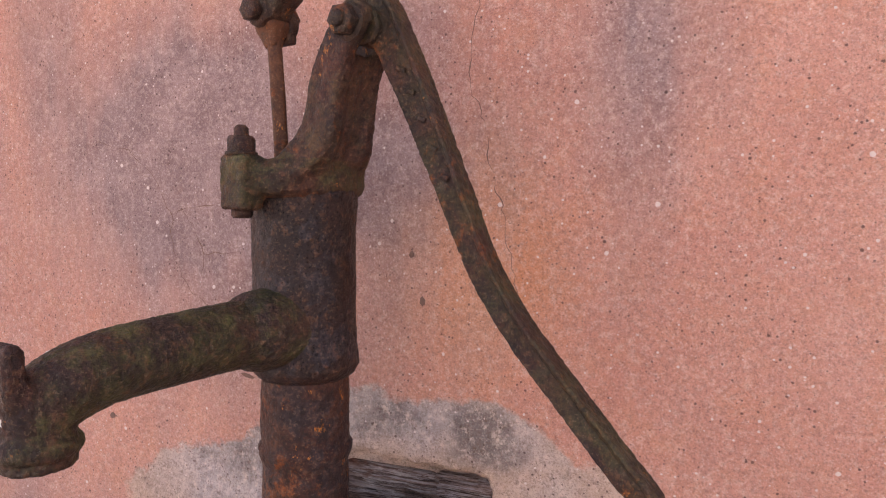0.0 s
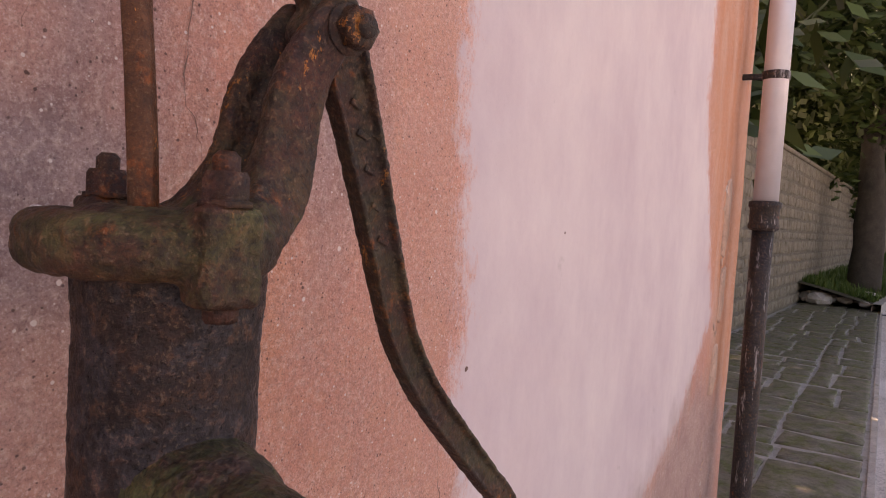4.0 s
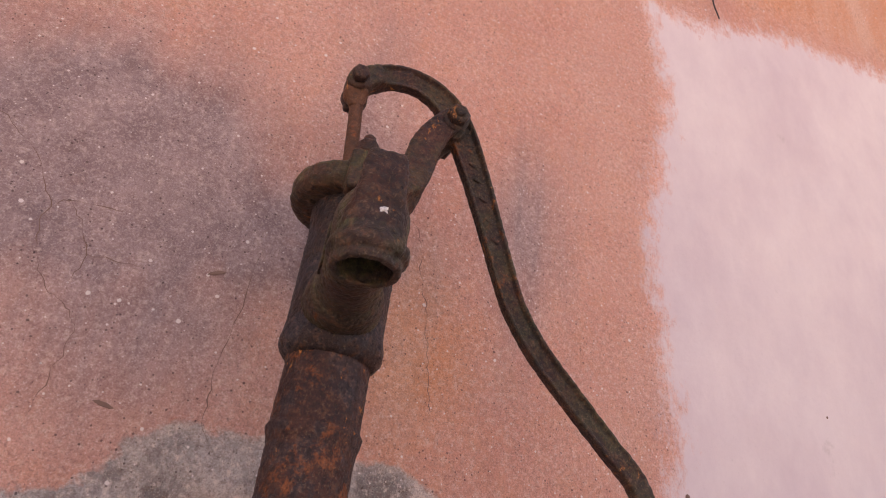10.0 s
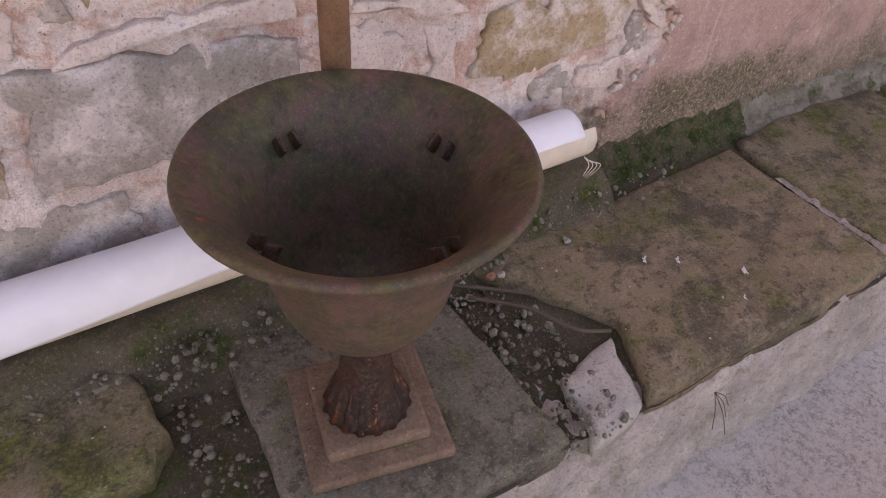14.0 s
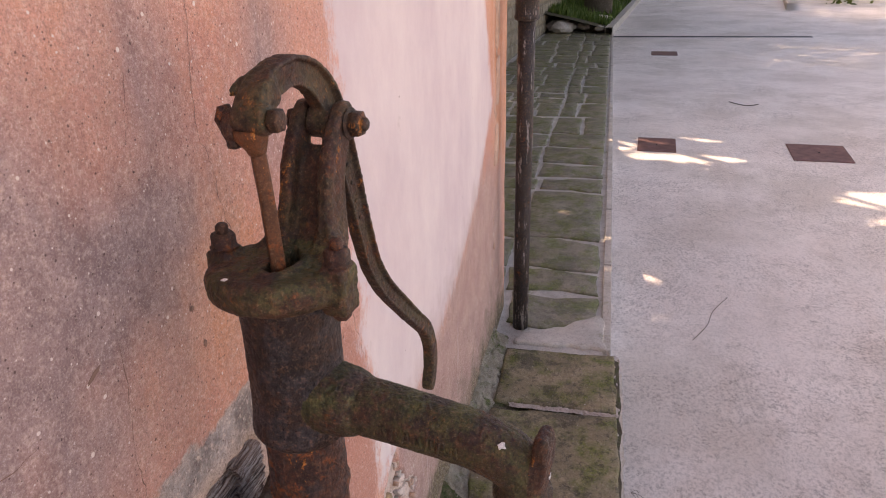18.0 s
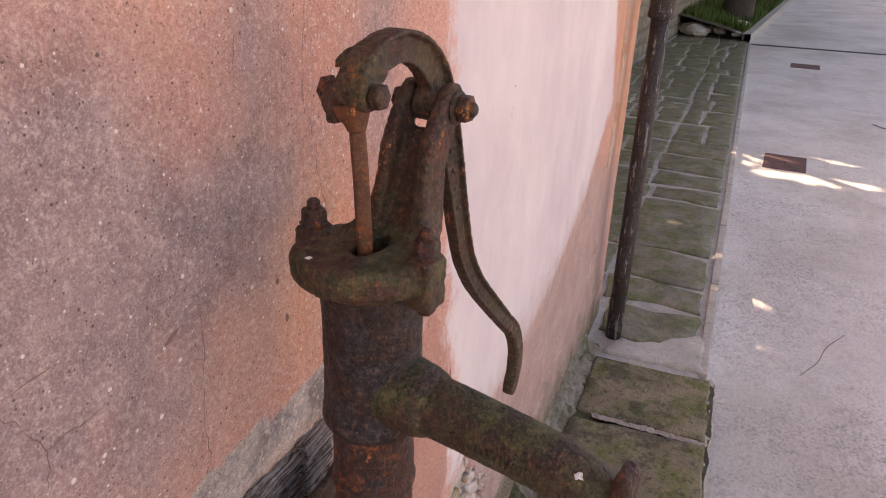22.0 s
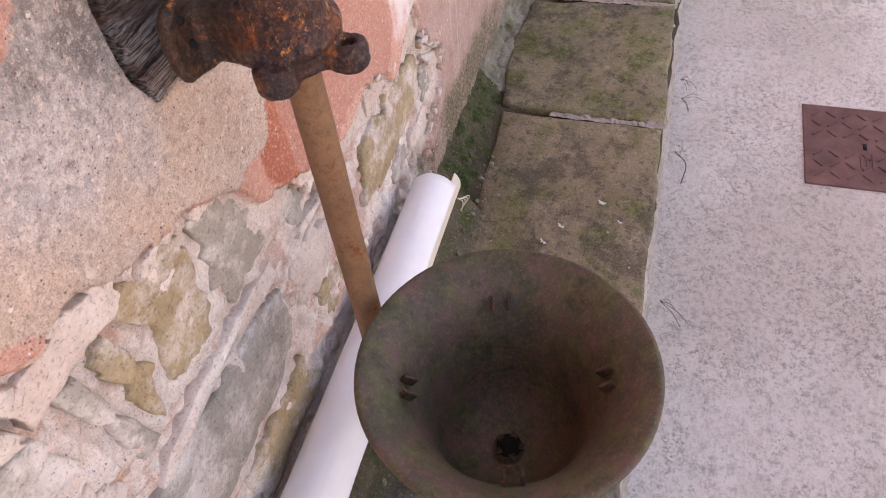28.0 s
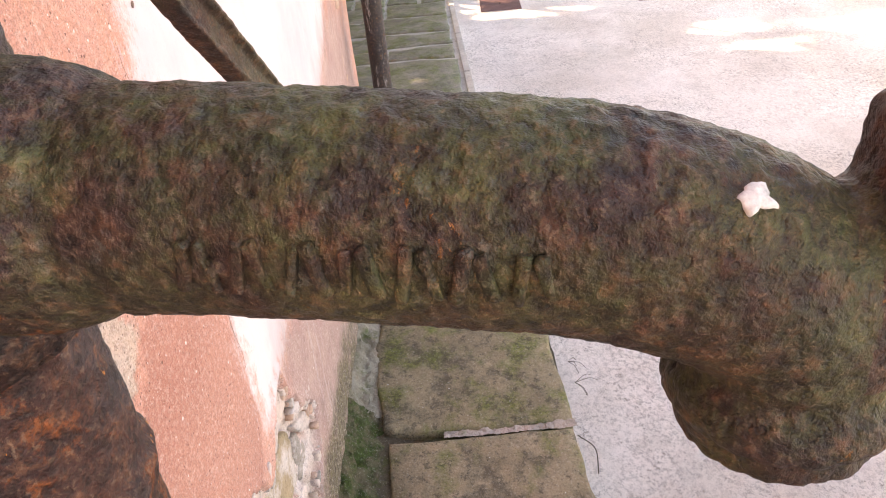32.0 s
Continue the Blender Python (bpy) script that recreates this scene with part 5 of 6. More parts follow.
for at, s in (((-.0195, -.2425, 1.300), .0040), ((.0047, -.300, 1.2570), .0034)):
    q, nrm = onto(spout_field, at)
    bm = piece([(-s, -s * .9), (-s * .1, -s * .75), (s, -s), (s * .8, s * .1), (s * .9, s * .8), (-s * .5, s), (-s * 1.1, s * .2)], .003, flat_up(0), .0014, .0004, 26, 5, .0005, 300)
    bmesh.ops.transform(bm, matrix=Matrix.Translation(q + nrm * .0008) @ nrm.to_track_quat("Z", "Y").to_matrix().to_4x4(), verts=bm.verts)
    part("white_chip", bm, M_WHITE, spout, "chip of white paint")

# cap with clamping ears and the forked post, one casting
PO = spline([(.004, 1.434, .009), (.024, 1.443, .014), (.042, 1.458, .020), (.052, 1.484, .0195), (.059, 1.52, .0185), (.073, 1.55, .0170), (.086, 1.567, .0165), (.090, 1.572, .0160)], 4)
WEB = spline([(.016, 1.433, .010, .052), (.032, 1.442, .012, .046), (.046, 1.456, .011, .036), (.058, 1.480, .009, .029), (.064, 1.505, .008, .025), (.072, 1.530, .007, .024), (.0755, 1.5385, .005, .023)], 3)
n_po = len(PO)
ARM = [(u, z, w, .0225 + .014 * max(0, 1 - i / n_po / .5) ** 1.5, .0080 + .010 * max(0, 1 - i / n_po / .45) ** 1.3) for i, (u, z, w) in enumerate(PO)]


def cap_field(X, Y, Z):
    d = grow((np.hypot((X + .013) / .067, Y / .073) - 1) * .068, np.abs(Z - 1.42925) - .01625, .0125)
    d = smin(d, grow(np.hypot((X + .018) / 1.5, Y + .010) - .0215, np.abs(Z - 1.4460) - .0030, .0028), .006)
    for sy in (-1, 1):
        d = smin(d, box3(X, Y, Z, (-.011, -.003 + .066 * sy, 1.427), (.0165, .0135, .0255), .0055), .006)
    c, _, (w, yc, ht) = along(X[:, :, :], Z[:, :, :], ARM)
    for sy in (-1, 1):
        d = smin(d, grow(c - w, np.abs(Y + .006 - sy * yc) - ht, .0065), .009)
    c, _, (w, ht) = along(X, Z, WEB)
    d = smin(d, grow(c - w, np.abs(Y + .006) - ht, .004), .008)
    slot, _, (w,) = along(X, Y, [(-.030, -.010, .010), (-.012, -.010, .0135), (.008, -.006, .009), (.016, -.002, .003)])
    slot = grow(slot - w, np.abs(Z - 1.455) - .028, .002)
    return smax(d, -slot, .003)


CAP = cast(cap_field, (-.090, -.090, 1.392), (.120, .076, 1.600), .0016)
high = lambda x, y, z: z > 1.452 + .004 * np.sin(x * 90)
cap = skin("cap", CAP, M_CAP, pump, "mossy oval cap with a slot and clamping ears", lambda x, y, z: ~high(x, y, z), .0009, 130)
skin("forked_post", CAP, M_RUST, pump, "curved forked post of two arms and a web", high, .0009, 130)
for sy in (-1, 1):
    part("nut", lathe([(.0150, 1.4515), (.0150, 1.4545), (.0128, 1.4550), (.0128, 1.466), (.011, 1.469)], 6, -.011, -.003 + .066 * sy), M_RUST_DARK, cap)
    part("stud", lathe([(.0068, 1.46), (.0068, 1.476), (.004, 1.479)], 12, -.011, -.003 + .066 * sy, .06), M_RUST_DARK, cap)
    part("lower_nut", lathe([(.008, 1.394), (.010, 1.397), (.010, 1.404)], 6, -.011, -.003 + .066 * sy), M_RUST_DARK, cap)


def across(r, y0, y1, u, z, seg=20):
    """A pin across the pump at (u, z)."""
    bm = lathe([(r * .72, y0), (r * .95, y0 + .0015), (r, y0 + .003), (r, y1 - .003), (r * .95, y1 - .0015), (r * .72, y1)], seg, wob=.05)
    bmesh.ops.transform(bm, matrix=pose(u, -.008, z, -90), verts=bm.verts)
    return bm


part("pivot_bolt", merge(merge(across(.0140, -.044, -.030, .090, 1.565, 6), across(.0075, -.049, .040, .090, 1.565)), across(.0165, -.032, -.027, .090, 1.565, 24)), M_RUST_DARK, pump, "thick pivot bolt")
part("pivot_nut", across(.0140, .030, .043, .090, 1.565, 6), M_RUST_DARK, pump)

# lever: centre line (u, z), half height
LV = spline([(-.036, 1.593, .014), (-.022, 1.610, .0145), (.002, 1.622, .0148), (.030, 1.6262, .0145), (.056, 1.6200, .0150), (.080, 1.604, .0162), (.100, 1.577, .0175), (.117, 1.543, .0170), (.134, 1.506, .0158),
             (.155, 1.456, .0142), (.176, 1.406, .0132), (.198, 1.354, .0124), (.232, 1.304, .0119), (.270, 1.263, .0120), (.318, 1.213, .0118), (.350, 1.180, .0120), (.365, 1.142, .0118), (.363, 1.106, .0116), (.352, 1.077, .0116)], 4)
n_lv = len(LV)


def lever_field(X, Y, Z):
    rows = [(*LV[i], i) for i in range(n_lv)]
    c, side, (w, i) = along(X, Z, rows)
    head = 1 - np.clip((i - 6) / 3.5, 0, 1)
    tail = np.clip((i - 50) / 12, 0, 1)
    flange = np.clip((side - w + .0062) / .0022, 0, 1) * (1 - tail)
    rib = np.clip((-side - w + .0040) / .0015, 0, 1) * (1 - tail)
    half = .0062 + .0062 * flange + .0016 * rib + .0030 * tail
    half = np.maximum(half, .0140 * head)
    lean = .014 * np.exp(-((i - 45) / 13) ** 2)
    d = grow(c - w, np.abs(Y + .008 - lean) - half, .0016 + .003 * head + .0034 * tail)
    d = smin(d, sweep(X, Y, Z, [(.024, -.008, 1.631, .0105), (.000, -.004, 1.6265, .0105), (-.014, .008, 1.6200, .0085), (-.024, .021, 1.6140, .0040), (-.028, .027, 1.6115, .0015)]), .003)
    boss = grow(np.hypot(X + .036, Z - 1.594) - .0140, np.abs(Y + .0105) - .0170, .004)
    hub = grow(np.hypot(X - .090, Z - 1.565) - .0170, np.abs(Y + .008) - .0140, .003)
    return smin(smin(d, boss, .003), hub, .005)


lever = skin("lever", cast(lever_field, (-.060, -.034, 1.055), (.392, .018, 1.650), .0016), M_LEVER, pump, "arched S-curved rusty lever handle with a flanged back", None, .0007, 150)
lever.matrix_local = pose(0, 0, 0, 0, 0, 1.3)
part("fork_bolt", merge(across(.0112, -.032, -.0195, -.036, 1.594, 6), across(.0065, -.026, .030, -.036, 1.594)), M_RUST_DARK, lever)
part("fork_nut", across(.0128, .0235, .0315, -.036, 1.594, 6), M_RUST_DARK, lever)
for k in range(5):
    i = 30 + 2 * k
    u, z, _ = LV[i]
    bm = pitted(block((.011, .0030, .0050), (0, 0, 0), .0012, 2), .0007, 260, k)
    bmesh.ops.transform(bm, matrix=pose(u - .001, -.0146 + .014 * math.exp(-((i - 45) / 13) ** 2), z, 0, 22, 0), verts=bm.verts)
    part("casting_mark", bm, M_LEVER, lever)
rod_pts = [(-.034, -.008, 1.585), (-.031, -.008, 1.565), (-.024, -.008, 1.48), (-.021, -.008, 1.420)]
part("piston_rod", tube(spline(rod_pts, 12), .0072, 20, power=3.6, wob=.06), M_ROD, pump, "slim orange-rusty piston rod")
part("rod_eye", merge(across(.0165, .0105, .0235, -.0350, 1.587, 28), block((.025, .011, .020), (-.0340, .0090, 1.577), .004, 2)), M_RUST_DARK, pump, "flat rusty eye of the piston rod")
part("rod_neck", tube(spline([(-.0350, -.007, 1.586, .0150, .0165), (-.0345, -.007, 1.579, .0150, .0150), (-.033, -.008, 1.571, .0110, .0105), (-.0315, -.008, 1.562, .0078, .0076)], 4)[:, :3], spline([(.0150,), (.0150,), (.0112,), (.0078,)], 4)[:, 0], 20, side=(0, 1, 0), flat=spline([(.0165,), (.0150,), (.0105,), (.0076,)], 4)[:, 0], power=2.6), M_ROD, pump)
bm = piece([(-.0035, -.003), (.0035, -.003), (.003, .0035), (-.003, .003)], .002, flat_up(0), .001, .0003, 12, 9, .0005)
bmesh.ops.transform(bm, matrix=pose(-.042, .0222, 1.598, 90, 0, 180), verts=bm.verts)
part("white_chip", bm, M_WHITE, pump, "chip of white paint")
q, nrm = onto(cap_field, (-.065, .023, 1.450))
bm = piece([(-.003, -.003), (.003, -.002), (.002, .003), (-.003, .002)], .002, flat_up(0), .001, .0003, 12, 8, .0005)
bmesh.ops.transform(bm, matrix=Matrix.Translation(q + nrm * .0006) @ nrm.to_track_quat("Z", "Y").to_matrix().to_4x4(), verts=bm.verts)
part("white_chip", bm, M_WHITE, cap, "chip of white paint")

# riser pipe from the ledge to the pump
riser = part("riser_pipe", tube([(.010, -.140, z) for z in np.linspace(-.02, .985, 60)], .0225, 28, wob=.03), M_RISER)
tagged(riser, "brown rusted riser pipe below the pump", "pipe")

# ---- urn ----
urn = thing("garden_urn", "dark green-brown cast-iron urn under the spout", "urn", pose(-.075, -.393, 0, 0, 0, -12))
UR = spline([(.036, .246), (.062, .252), (.098, .278), (.119, .32), (.130, .37), (.142, .42), (.164, .472), (.193, .507), (.213, .518)], 4)
inner = [(r - .007 - .004 * (i < 4), z + .007) for i, (r, z) in enumerate(UR)]
part("bowl", lathe([tuple(p) for p in UR] + [(.219, .522), (.2205, .527), (.218, .532), (.212, .533)] + inner[::-1][2:] + [(.026, .258)], 72, cap0=True, cap1=True, wob=.006), M_URN, urn, "wide flared bowl")
part("stem", lathe([(.070, .045), (.066, .06), (.056, .085), (.046, .12), (.040, .16), (.035, .20), (.033, .226), (.040, .238), (.046, .245), (.040, .252)], 40, wob=.02), M_RUST_DARK, urn, "narrow waisted stem")
for k in range(16):
    a = 2 * math.pi * k / 16
    part("flute", tube([(.066 * math.cos(a), .066 * math.sin(a), .045), (.054 * math.cos(a), .054 * math.sin(a), .08), (.044 * math.cos(a), .044 * math.sin(a), .12)], (.009, .007, .002), 8), M_RUST_LOW, urn)
part("foot_plate", merge(block((.235, .235, .022), (0, 0, .010), .006, 2), block((.17, .17, .028), (0, 0, .033), .008, 2)), M_FOOT, urn, "square flaking rusty foot plate")
for k in range(4):
    a = radians(28 + 90 * k)
    for s in (-1, 1):
        m = pose(.149 * math.cos(a), .149 * math.sin(a), .476, 0, 0, math.degrees(a)) @ pose(0, s * .013, 0, 0, -38, 0)
        bm = block((.024, .006, .020), (0, 0, .004), .0015, 2)
        bmesh.ops.transform(bm, matrix=m, verts=bm.verts)
        part("lug", bm, M_RUST_DARK, urn)
# black disc stands for the shade down the drain hole
part("drain_hole", lathe([(.022, .2590), (.022, .2600)], 20, .005, 0), M_BLACK, urn, "dark drain hole in the bowl")
for k in range(5):
    a = 2 * math.pi * k / 5
    part("drain_tooth", block((.010, .012, .003), (.005 + .021 * math.cos(a), .021 * math.sin(a), .2605), .001, 2, (0, 0, math.degrees(a))), M_RUST_DARK, urn)

# ---- rolled plastic sheet lying at the foot of the wall ----
roll = thing("plastic_roll", "white plastic sheet rolled up with a loose cream edge", "plastic roll")
A, B = Vector((-.605, -.068, .166)), Vector((.585, -.062, .178))


def wrap(t0, t1, radius, first, last, n=34):
    """Part of a roll round the line from A to B; first and last give the angle (0 front, 90 top) along it."""
    bm = bmesh.new()
    loops = []
    for t in np.linspace(t0, t1, 44):
        c = A.lerp(B, t)
        a0, a1 = first(t), last(t)
        loop = []
        for k in range(n):
            a = radians(a0 + (a1 - a0) * k / (n - 1))
            rr = radius(t, k / (n - 1)) + .0012 * noise.noise((t * 7, a * 1.3, 1)) + .0004 * noise.noise((t * 30, a * 6, 2))
            end = .004 * noise.noise((a * 2, t0, 3)) * (t in (t0, t1))
            loop.append((c.x + end, c.y - rr * math.cos(a), c.z + rr * math.sin(a)))
        loops.append(loop)
    rings(bm, loops, False, False, closed=False)
    bmesh.ops.recalc_face_normals(bm, faces=bm.faces)
    return bm


def shell(ob, t):
    mod = ob.modifiers.new("thickness", "SOLIDIFY")
    mod.thickness, mod.offset = t, 0
    return ob


EDGE = spline([(-26,), (-9,), (5,), (13,), (19,), (24,), (25,)], 8)[:, 0]
edge_at = lambda t: float(np.interp(t, np.linspace(0, 1, len(EDGE)), EDGE))
shell(part("white_wrap", wrap(0, 1, lambda t, f: .0575 + .0035 * max(0, 1 - f * 9) ** 2, edge_at, lambda t: 262, 60), M_PVC, roll, "smooth white outer wrap"), .002)
shell(part("inner_tube", wrap(-.004, 1.004, lambda t, f: .0500, lambda t: -180, lambda t: 178, 56), M_PVC, roll, "white inner turn of the roll"), .003)
shell(part("loose_sheet", wrap(-.006, 1.030, lambda t, f: .0545 + (.010 + .008 * t) * max(0, 1 - f * 3.2) ** 2, lambda t: -104 + 10 * t + 3 * math.sin(9 * t), lambda t: edge_at(min(1, max(0, t))) + 14, 40), M_CREAM, roll, "loose cream edge of the sheet"), .002)
for k in range(4):
    pts = [B + Vector((.012 + .006 * k, -.052, -.030 - .006 * k)), B + Vector((.022 + .008 * k, -.062 - .004 * k, -.050)), B + Vector((.015 + .009 * k, -.058 + .004 * k, -.080 - .008 * k))]
    part("frayed_thread", tube(spline(pts, 4), .0012, 6), M_CREAM, roll)

# ---- downpipe ----
dp = thing("downpipe", "rainwater downpipe, pale zinc above black cast iron", "downpipe", pose(2.517, -.113, 0))
part("iron_pipe", lathe([(.037, -.02), (.037, .5), (.037, 1.0), (.037, 1.47)], 28, wob=.02), M_IRONPIPE, dp, "peeling black cast-iron pipe")
part("socket", lathe([(.040, 1.455), (.052, 1.462), (.054, 1.475), (.050, 1.485), (.050, 1.535), (.056, 1.542), (.056, 1.558), (.047, 1.562)], 28), M_IRONPIPE, dp, "worn socket collar")
part("zinc_pipe", lathe([(.043, 1.55), (.043, 2.2), (.044, 2.21), (.043, 2.22), (.043, 4.5), (.043, 6.1)], 28), M_ZINC, dp, "pale zinc pipe")
clamp = part("clamp", lathe([(.045, 1.995), (.047, 1.998), (.047, 2.022), (.045, 2.025)], 28), M_IRONPIPE, dp, "rusty pipe clamp")
part("clamp_arm", block((.02, .09, .02), (0, .075, 2.01), .003), M_IRONPIPE, dp)


# ---- yard fittings ----
def access_cover(x, y, w, d, yaw):
    z = floor_z(x)
    ob = thing("access_cover", "red-brown cast-iron access cover set in the concrete", "manhole cover", pose(x, y, z, 0, -3 if x < 6.5 else 0, yaw), group="access covers")
    part("plate", block((w, d, .016), (0, 0, .0), .003, 2), M_COVER, ob, smooth=False)
    # flat black block painted as the shaded key slot
    part("key_hole", block((.03, .012, .002), (0, 0, .0085), 0), M_BLACK, ob)
    if w < .5 and x < 3:
        r = random.Random(3)
        for i in range(7):
            for j in range(7):
                if abs(i - 3) < 1 and j > 2:
                    continue
                part("tread_rib", block((.038, .007, .006), (-.15 + .05 * i, -.15 + .05 * j, .0092), .001, 1, (0, 0, 45 if (i + j) % 2 else -45)), M_COVER, ob, smooth=False)
        for k in range(3):
            part("letter_bar", block((.07, .006, .003), (-.07, -.02 + .018 * k, .0095), .001, 1), M_COVER, ob, smooth=False)
        for k in range(5):
            part("letter_bar", block((.012, .014, .003), (-.17, -.12 - .016 * k, .0095), .001, 1), M_COVER, ob, smooth=False)
    return ob


access_cover(1.53, -1.275, .395, .385, 0)
access_cover(6.45, -.98, .44, .36, -3)
access_cover(6.35, -2.42, .5, .5, -3)
access_cover(13.0, -1.45, .5, .45, -3)
access_cover(27.0, -4.9, 1.0, .9, -3)
access_cover(45.0, -6.2, 1.6, 1.0, -3)

grate = thing("channel_grate", "dark slotted drain grate across the concrete", "drain grate", pose(-.165, -1.13, floor_z(0) + .003))
for s in (-1, 1):
    part("edge_bar", block((.012, .80, .02), (s * .07, 0, -.004), .002), M_GRATE, grate, smooth=False)
    part("long_bar", block((.010, .80, .018), (s * .024, 0, -.004), .002), M_GRATE, grate, smooth=False)
for k in range(27):
    part("cross_bar", block((.14, .012, .016), (0, -.39 + .03 * k, -.004), .002, 1), M_GRATE, grate, smooth=False)
# black sheet between the bars, replacing the shade of the channel below
part("channel_floor", block((.13, .79, .002), (0, 0, -.006), 0), M_BLACK, grate, smooth=False)

channel = part("drain_channel", block((.16, 4.0, .012), (15.6, -2.5, floor_z(15.6) + .003), .002), M_GRATE)
tagged(channel, "dark drain channel across the drive", "drain", kind="structure")

# twigs, pebbles and a few grass blades on the ledge
r = random.Random(9)
for pts in ([(.22, -.25, .012), (.30, -.33, .02), (.36, -.42, .012), (.42, -.45, .006)], [(.20, -.20, .015), (.27, -.26, .022), (.34, -.30, .01)]):
    tagged(part("twig", tube(spline(pts, 6), .004, 8, wob=.2), M_TWIG), "dry dark twig lying on the ledge", "twig")
for pts in ([(2.92, -1.0), (3.08, -1.09), (3.25, -1.14), (3.42, -1.24)], [(8.64, -1.95), (8.45, -2.05), (8.43, -2.16), (8.5, -2.26)], [(1.40, -.66), (1.34, -.70), (1.25, -.69)]):
    tagged(part("twig", tube(spline([(x, y, floor_z(x) + .008 + .004 * (i % 2)) for i, (x, y) in enumerate(pts)], 6), .0018 if pts[0][0] < 4 else .005, 8, wob=.2), M_TWIG), "thin dry twig lying on the concrete drive", "twig", group="twigs on the drive")
for x, y, z, a in ((1.42, -.63, -.02, 70), (.52, -.64, -.03, 100), (1.36, -.64, -.05, 40)):
    bm = bmesh.new()
    for k in range(4):
        d = Vector((r.uniform(-1, 1), r.uniform(-.9, -.2), r.uniform(-.1, .25))) * r.uniform(.04, .09)
        tube(spline([Vector((x, y, z)), Vector((x, y, z)) + d * .6, Vector((x, y, z)) + d + Vector((0, 0, -.02))], 3), [.0008] * 7, 5, bm=bm)
    tagged(part("grass_tuft", bm, M_TWIG), "small dry grass tuft at the ledge edge", "grass")
bm = bmesh.new()
for k in range(1100):
    x, y = (r.uniform(.17, .34), r.uniform(-.62, -.15)) if k % 2 else (r.uniform(-.9, .9), r.uniform(-.2, -.12))
    if k % 5 == 0:
        x, y = r.uniform(-.36, -.26), r.uniform(-.6, -.1)
    s = .0025 + .010 * r.random() ** 3
    m = pose(x, y, (-.02 if y < -.2 else .04 - .4 * abs(y + .12)) + s * .3, r.uniform(0, 90), r.uniform(0, 90), r.uniform(0, 90)) @ Matrix.Diagonal((s, s * r.uniform(.5, 1), s * r.uniform(.4, .8), 1))
    bmesh.ops.create_icosphere(bm, subdivisions=1, radius=1, matrix=m)
tagged(part("rubble", bm, M_CRUMB, smooth=False), "crumbs of fallen plaster and mortar", "rubble", kind="stuff")
for x, y in ((.728, -.515), (.79, -.46), (.685, -.365), (-.9, -.2), (.62, -.33)):
    s = r.uniform(.008, .014)
    bm = piece([(-s, -s * .4), (s, -s * .5), (s * .7, s * .5), (-s * .6, s * .4)], .002, flat_up(0), .008, .0004, 40, x * 9, .0004, 90)
    bmesh.ops.transform(bm, matrix=pose(x, y, .0075 if x > 0 else .037, 0, 0, 90 * x), verts=bm.verts)
    tagged(part("paint_fleck", bm, M_WHITE), "white fleck on the flagstone", "fleck", group="flecks")


# ---- old stone boundary wall ----
bwall = thing("boundary_wall", "old mossy rubble stone boundary wall", "stone wall", kind="structure")
x0, x1 = 9.5, 90.0
a = math.degrees(math.atan(-.05))
L = (x1 - x0) / math.cos(radians(a))
part("wall_joints", block((L, .4, 3.0), ((x0 + x1) / 2, wall_line((x0 + x1) / 2) + .24, 1.4), 0, 1, (0, 0, a)), M_OLDJOINT, bwall, smooth=False)
r = random.Random(12)
z = 0.0
row = 0
far = bmesh.new()
while z < 2.75:
    h = r.uniform(.16, .28)
    x = 9.5
    while x < 60:
        w = r.uniform(.2, .5) * (1 if x < 25 else 2)
        y = wall_line(x + w / 2) + .035
        o = [(x + .01, z + .01 + r.uniform(0, .03)), (x + w - .01, z + .01 + r.uniform(0, .03)), (x + w - .015, z + h - .012), (x + .012, z + h - .01)]
        bm = piece(o, .05, lambda p, q, t, y=y, x=x: (p, y - .05 * (p - x) - t, q), .03, .006, 14, x + row, .012, 6)
        if x < 17 and z < 2.6:
            part("wall_stone", bm, M_OLDWALL, bwall)
        else:
            me = bpy.data.meshes.new("tmp")
            bm.to_mesh(me), bm.free()
            far.from_mesh(me)
            bpy.data.meshes.remove(me)
        x += w
    z += h
    row += 1
tagged(part("wall_stones", far, M_OLDWALL, bwall), kind="stuff")
part("wall_coping", block((L, .5, .08), ((x0 + x1) / 2, wall_line((x0 + x1) / 2) + .24, 2.93), .02, 1, (0, 0, a)), M_OLDWALL, bwall, smooth=False)

# planted bed with kerb, grass, rocks and tree
bed = thing("planted_bed", "grassy bed with a mossy kerb along the drive", "planting bed", kind="structure")


def bed_line(x):
    return -.52 - .088 * (x - 15.7)


bm = bmesh.new()
rings(bm, [[(x, bed_line(x), -.1), (x, bed_line(x), .16 + .004 * (x - 15)), (x, bed_line(x) + .16, .16 + .004 * (x - 15)), (x, bed_line(x) + .16, 0)] for x in np.arange(15.8, 78, 2)], closed=False, cap0=False, cap1=False)
bmesh.ops.recalc_face_normals(bm, faces=bm.faces)
part("kerb", bm, M_MORTAR, bed, smooth=False)
bm = bmesh.new()
rings(bm, [[(x, bed_line(x) + .1, .10 + .004 * (x - 15)), (x, bed_line(x) + .9, .3 + .004 * (x - 15)), (x, wall_line(x) + .1, .45 + .004 * (x - 15))] for x in np.arange(16, 78, 2)], closed=False, cap0=False, cap1=False)
bmesh.ops.recalc_face_normals(bm, faces=bm.faces)
part("soil", bm, M_DIRT, bed)
bm = bmesh.new()
r = random.Random(2)
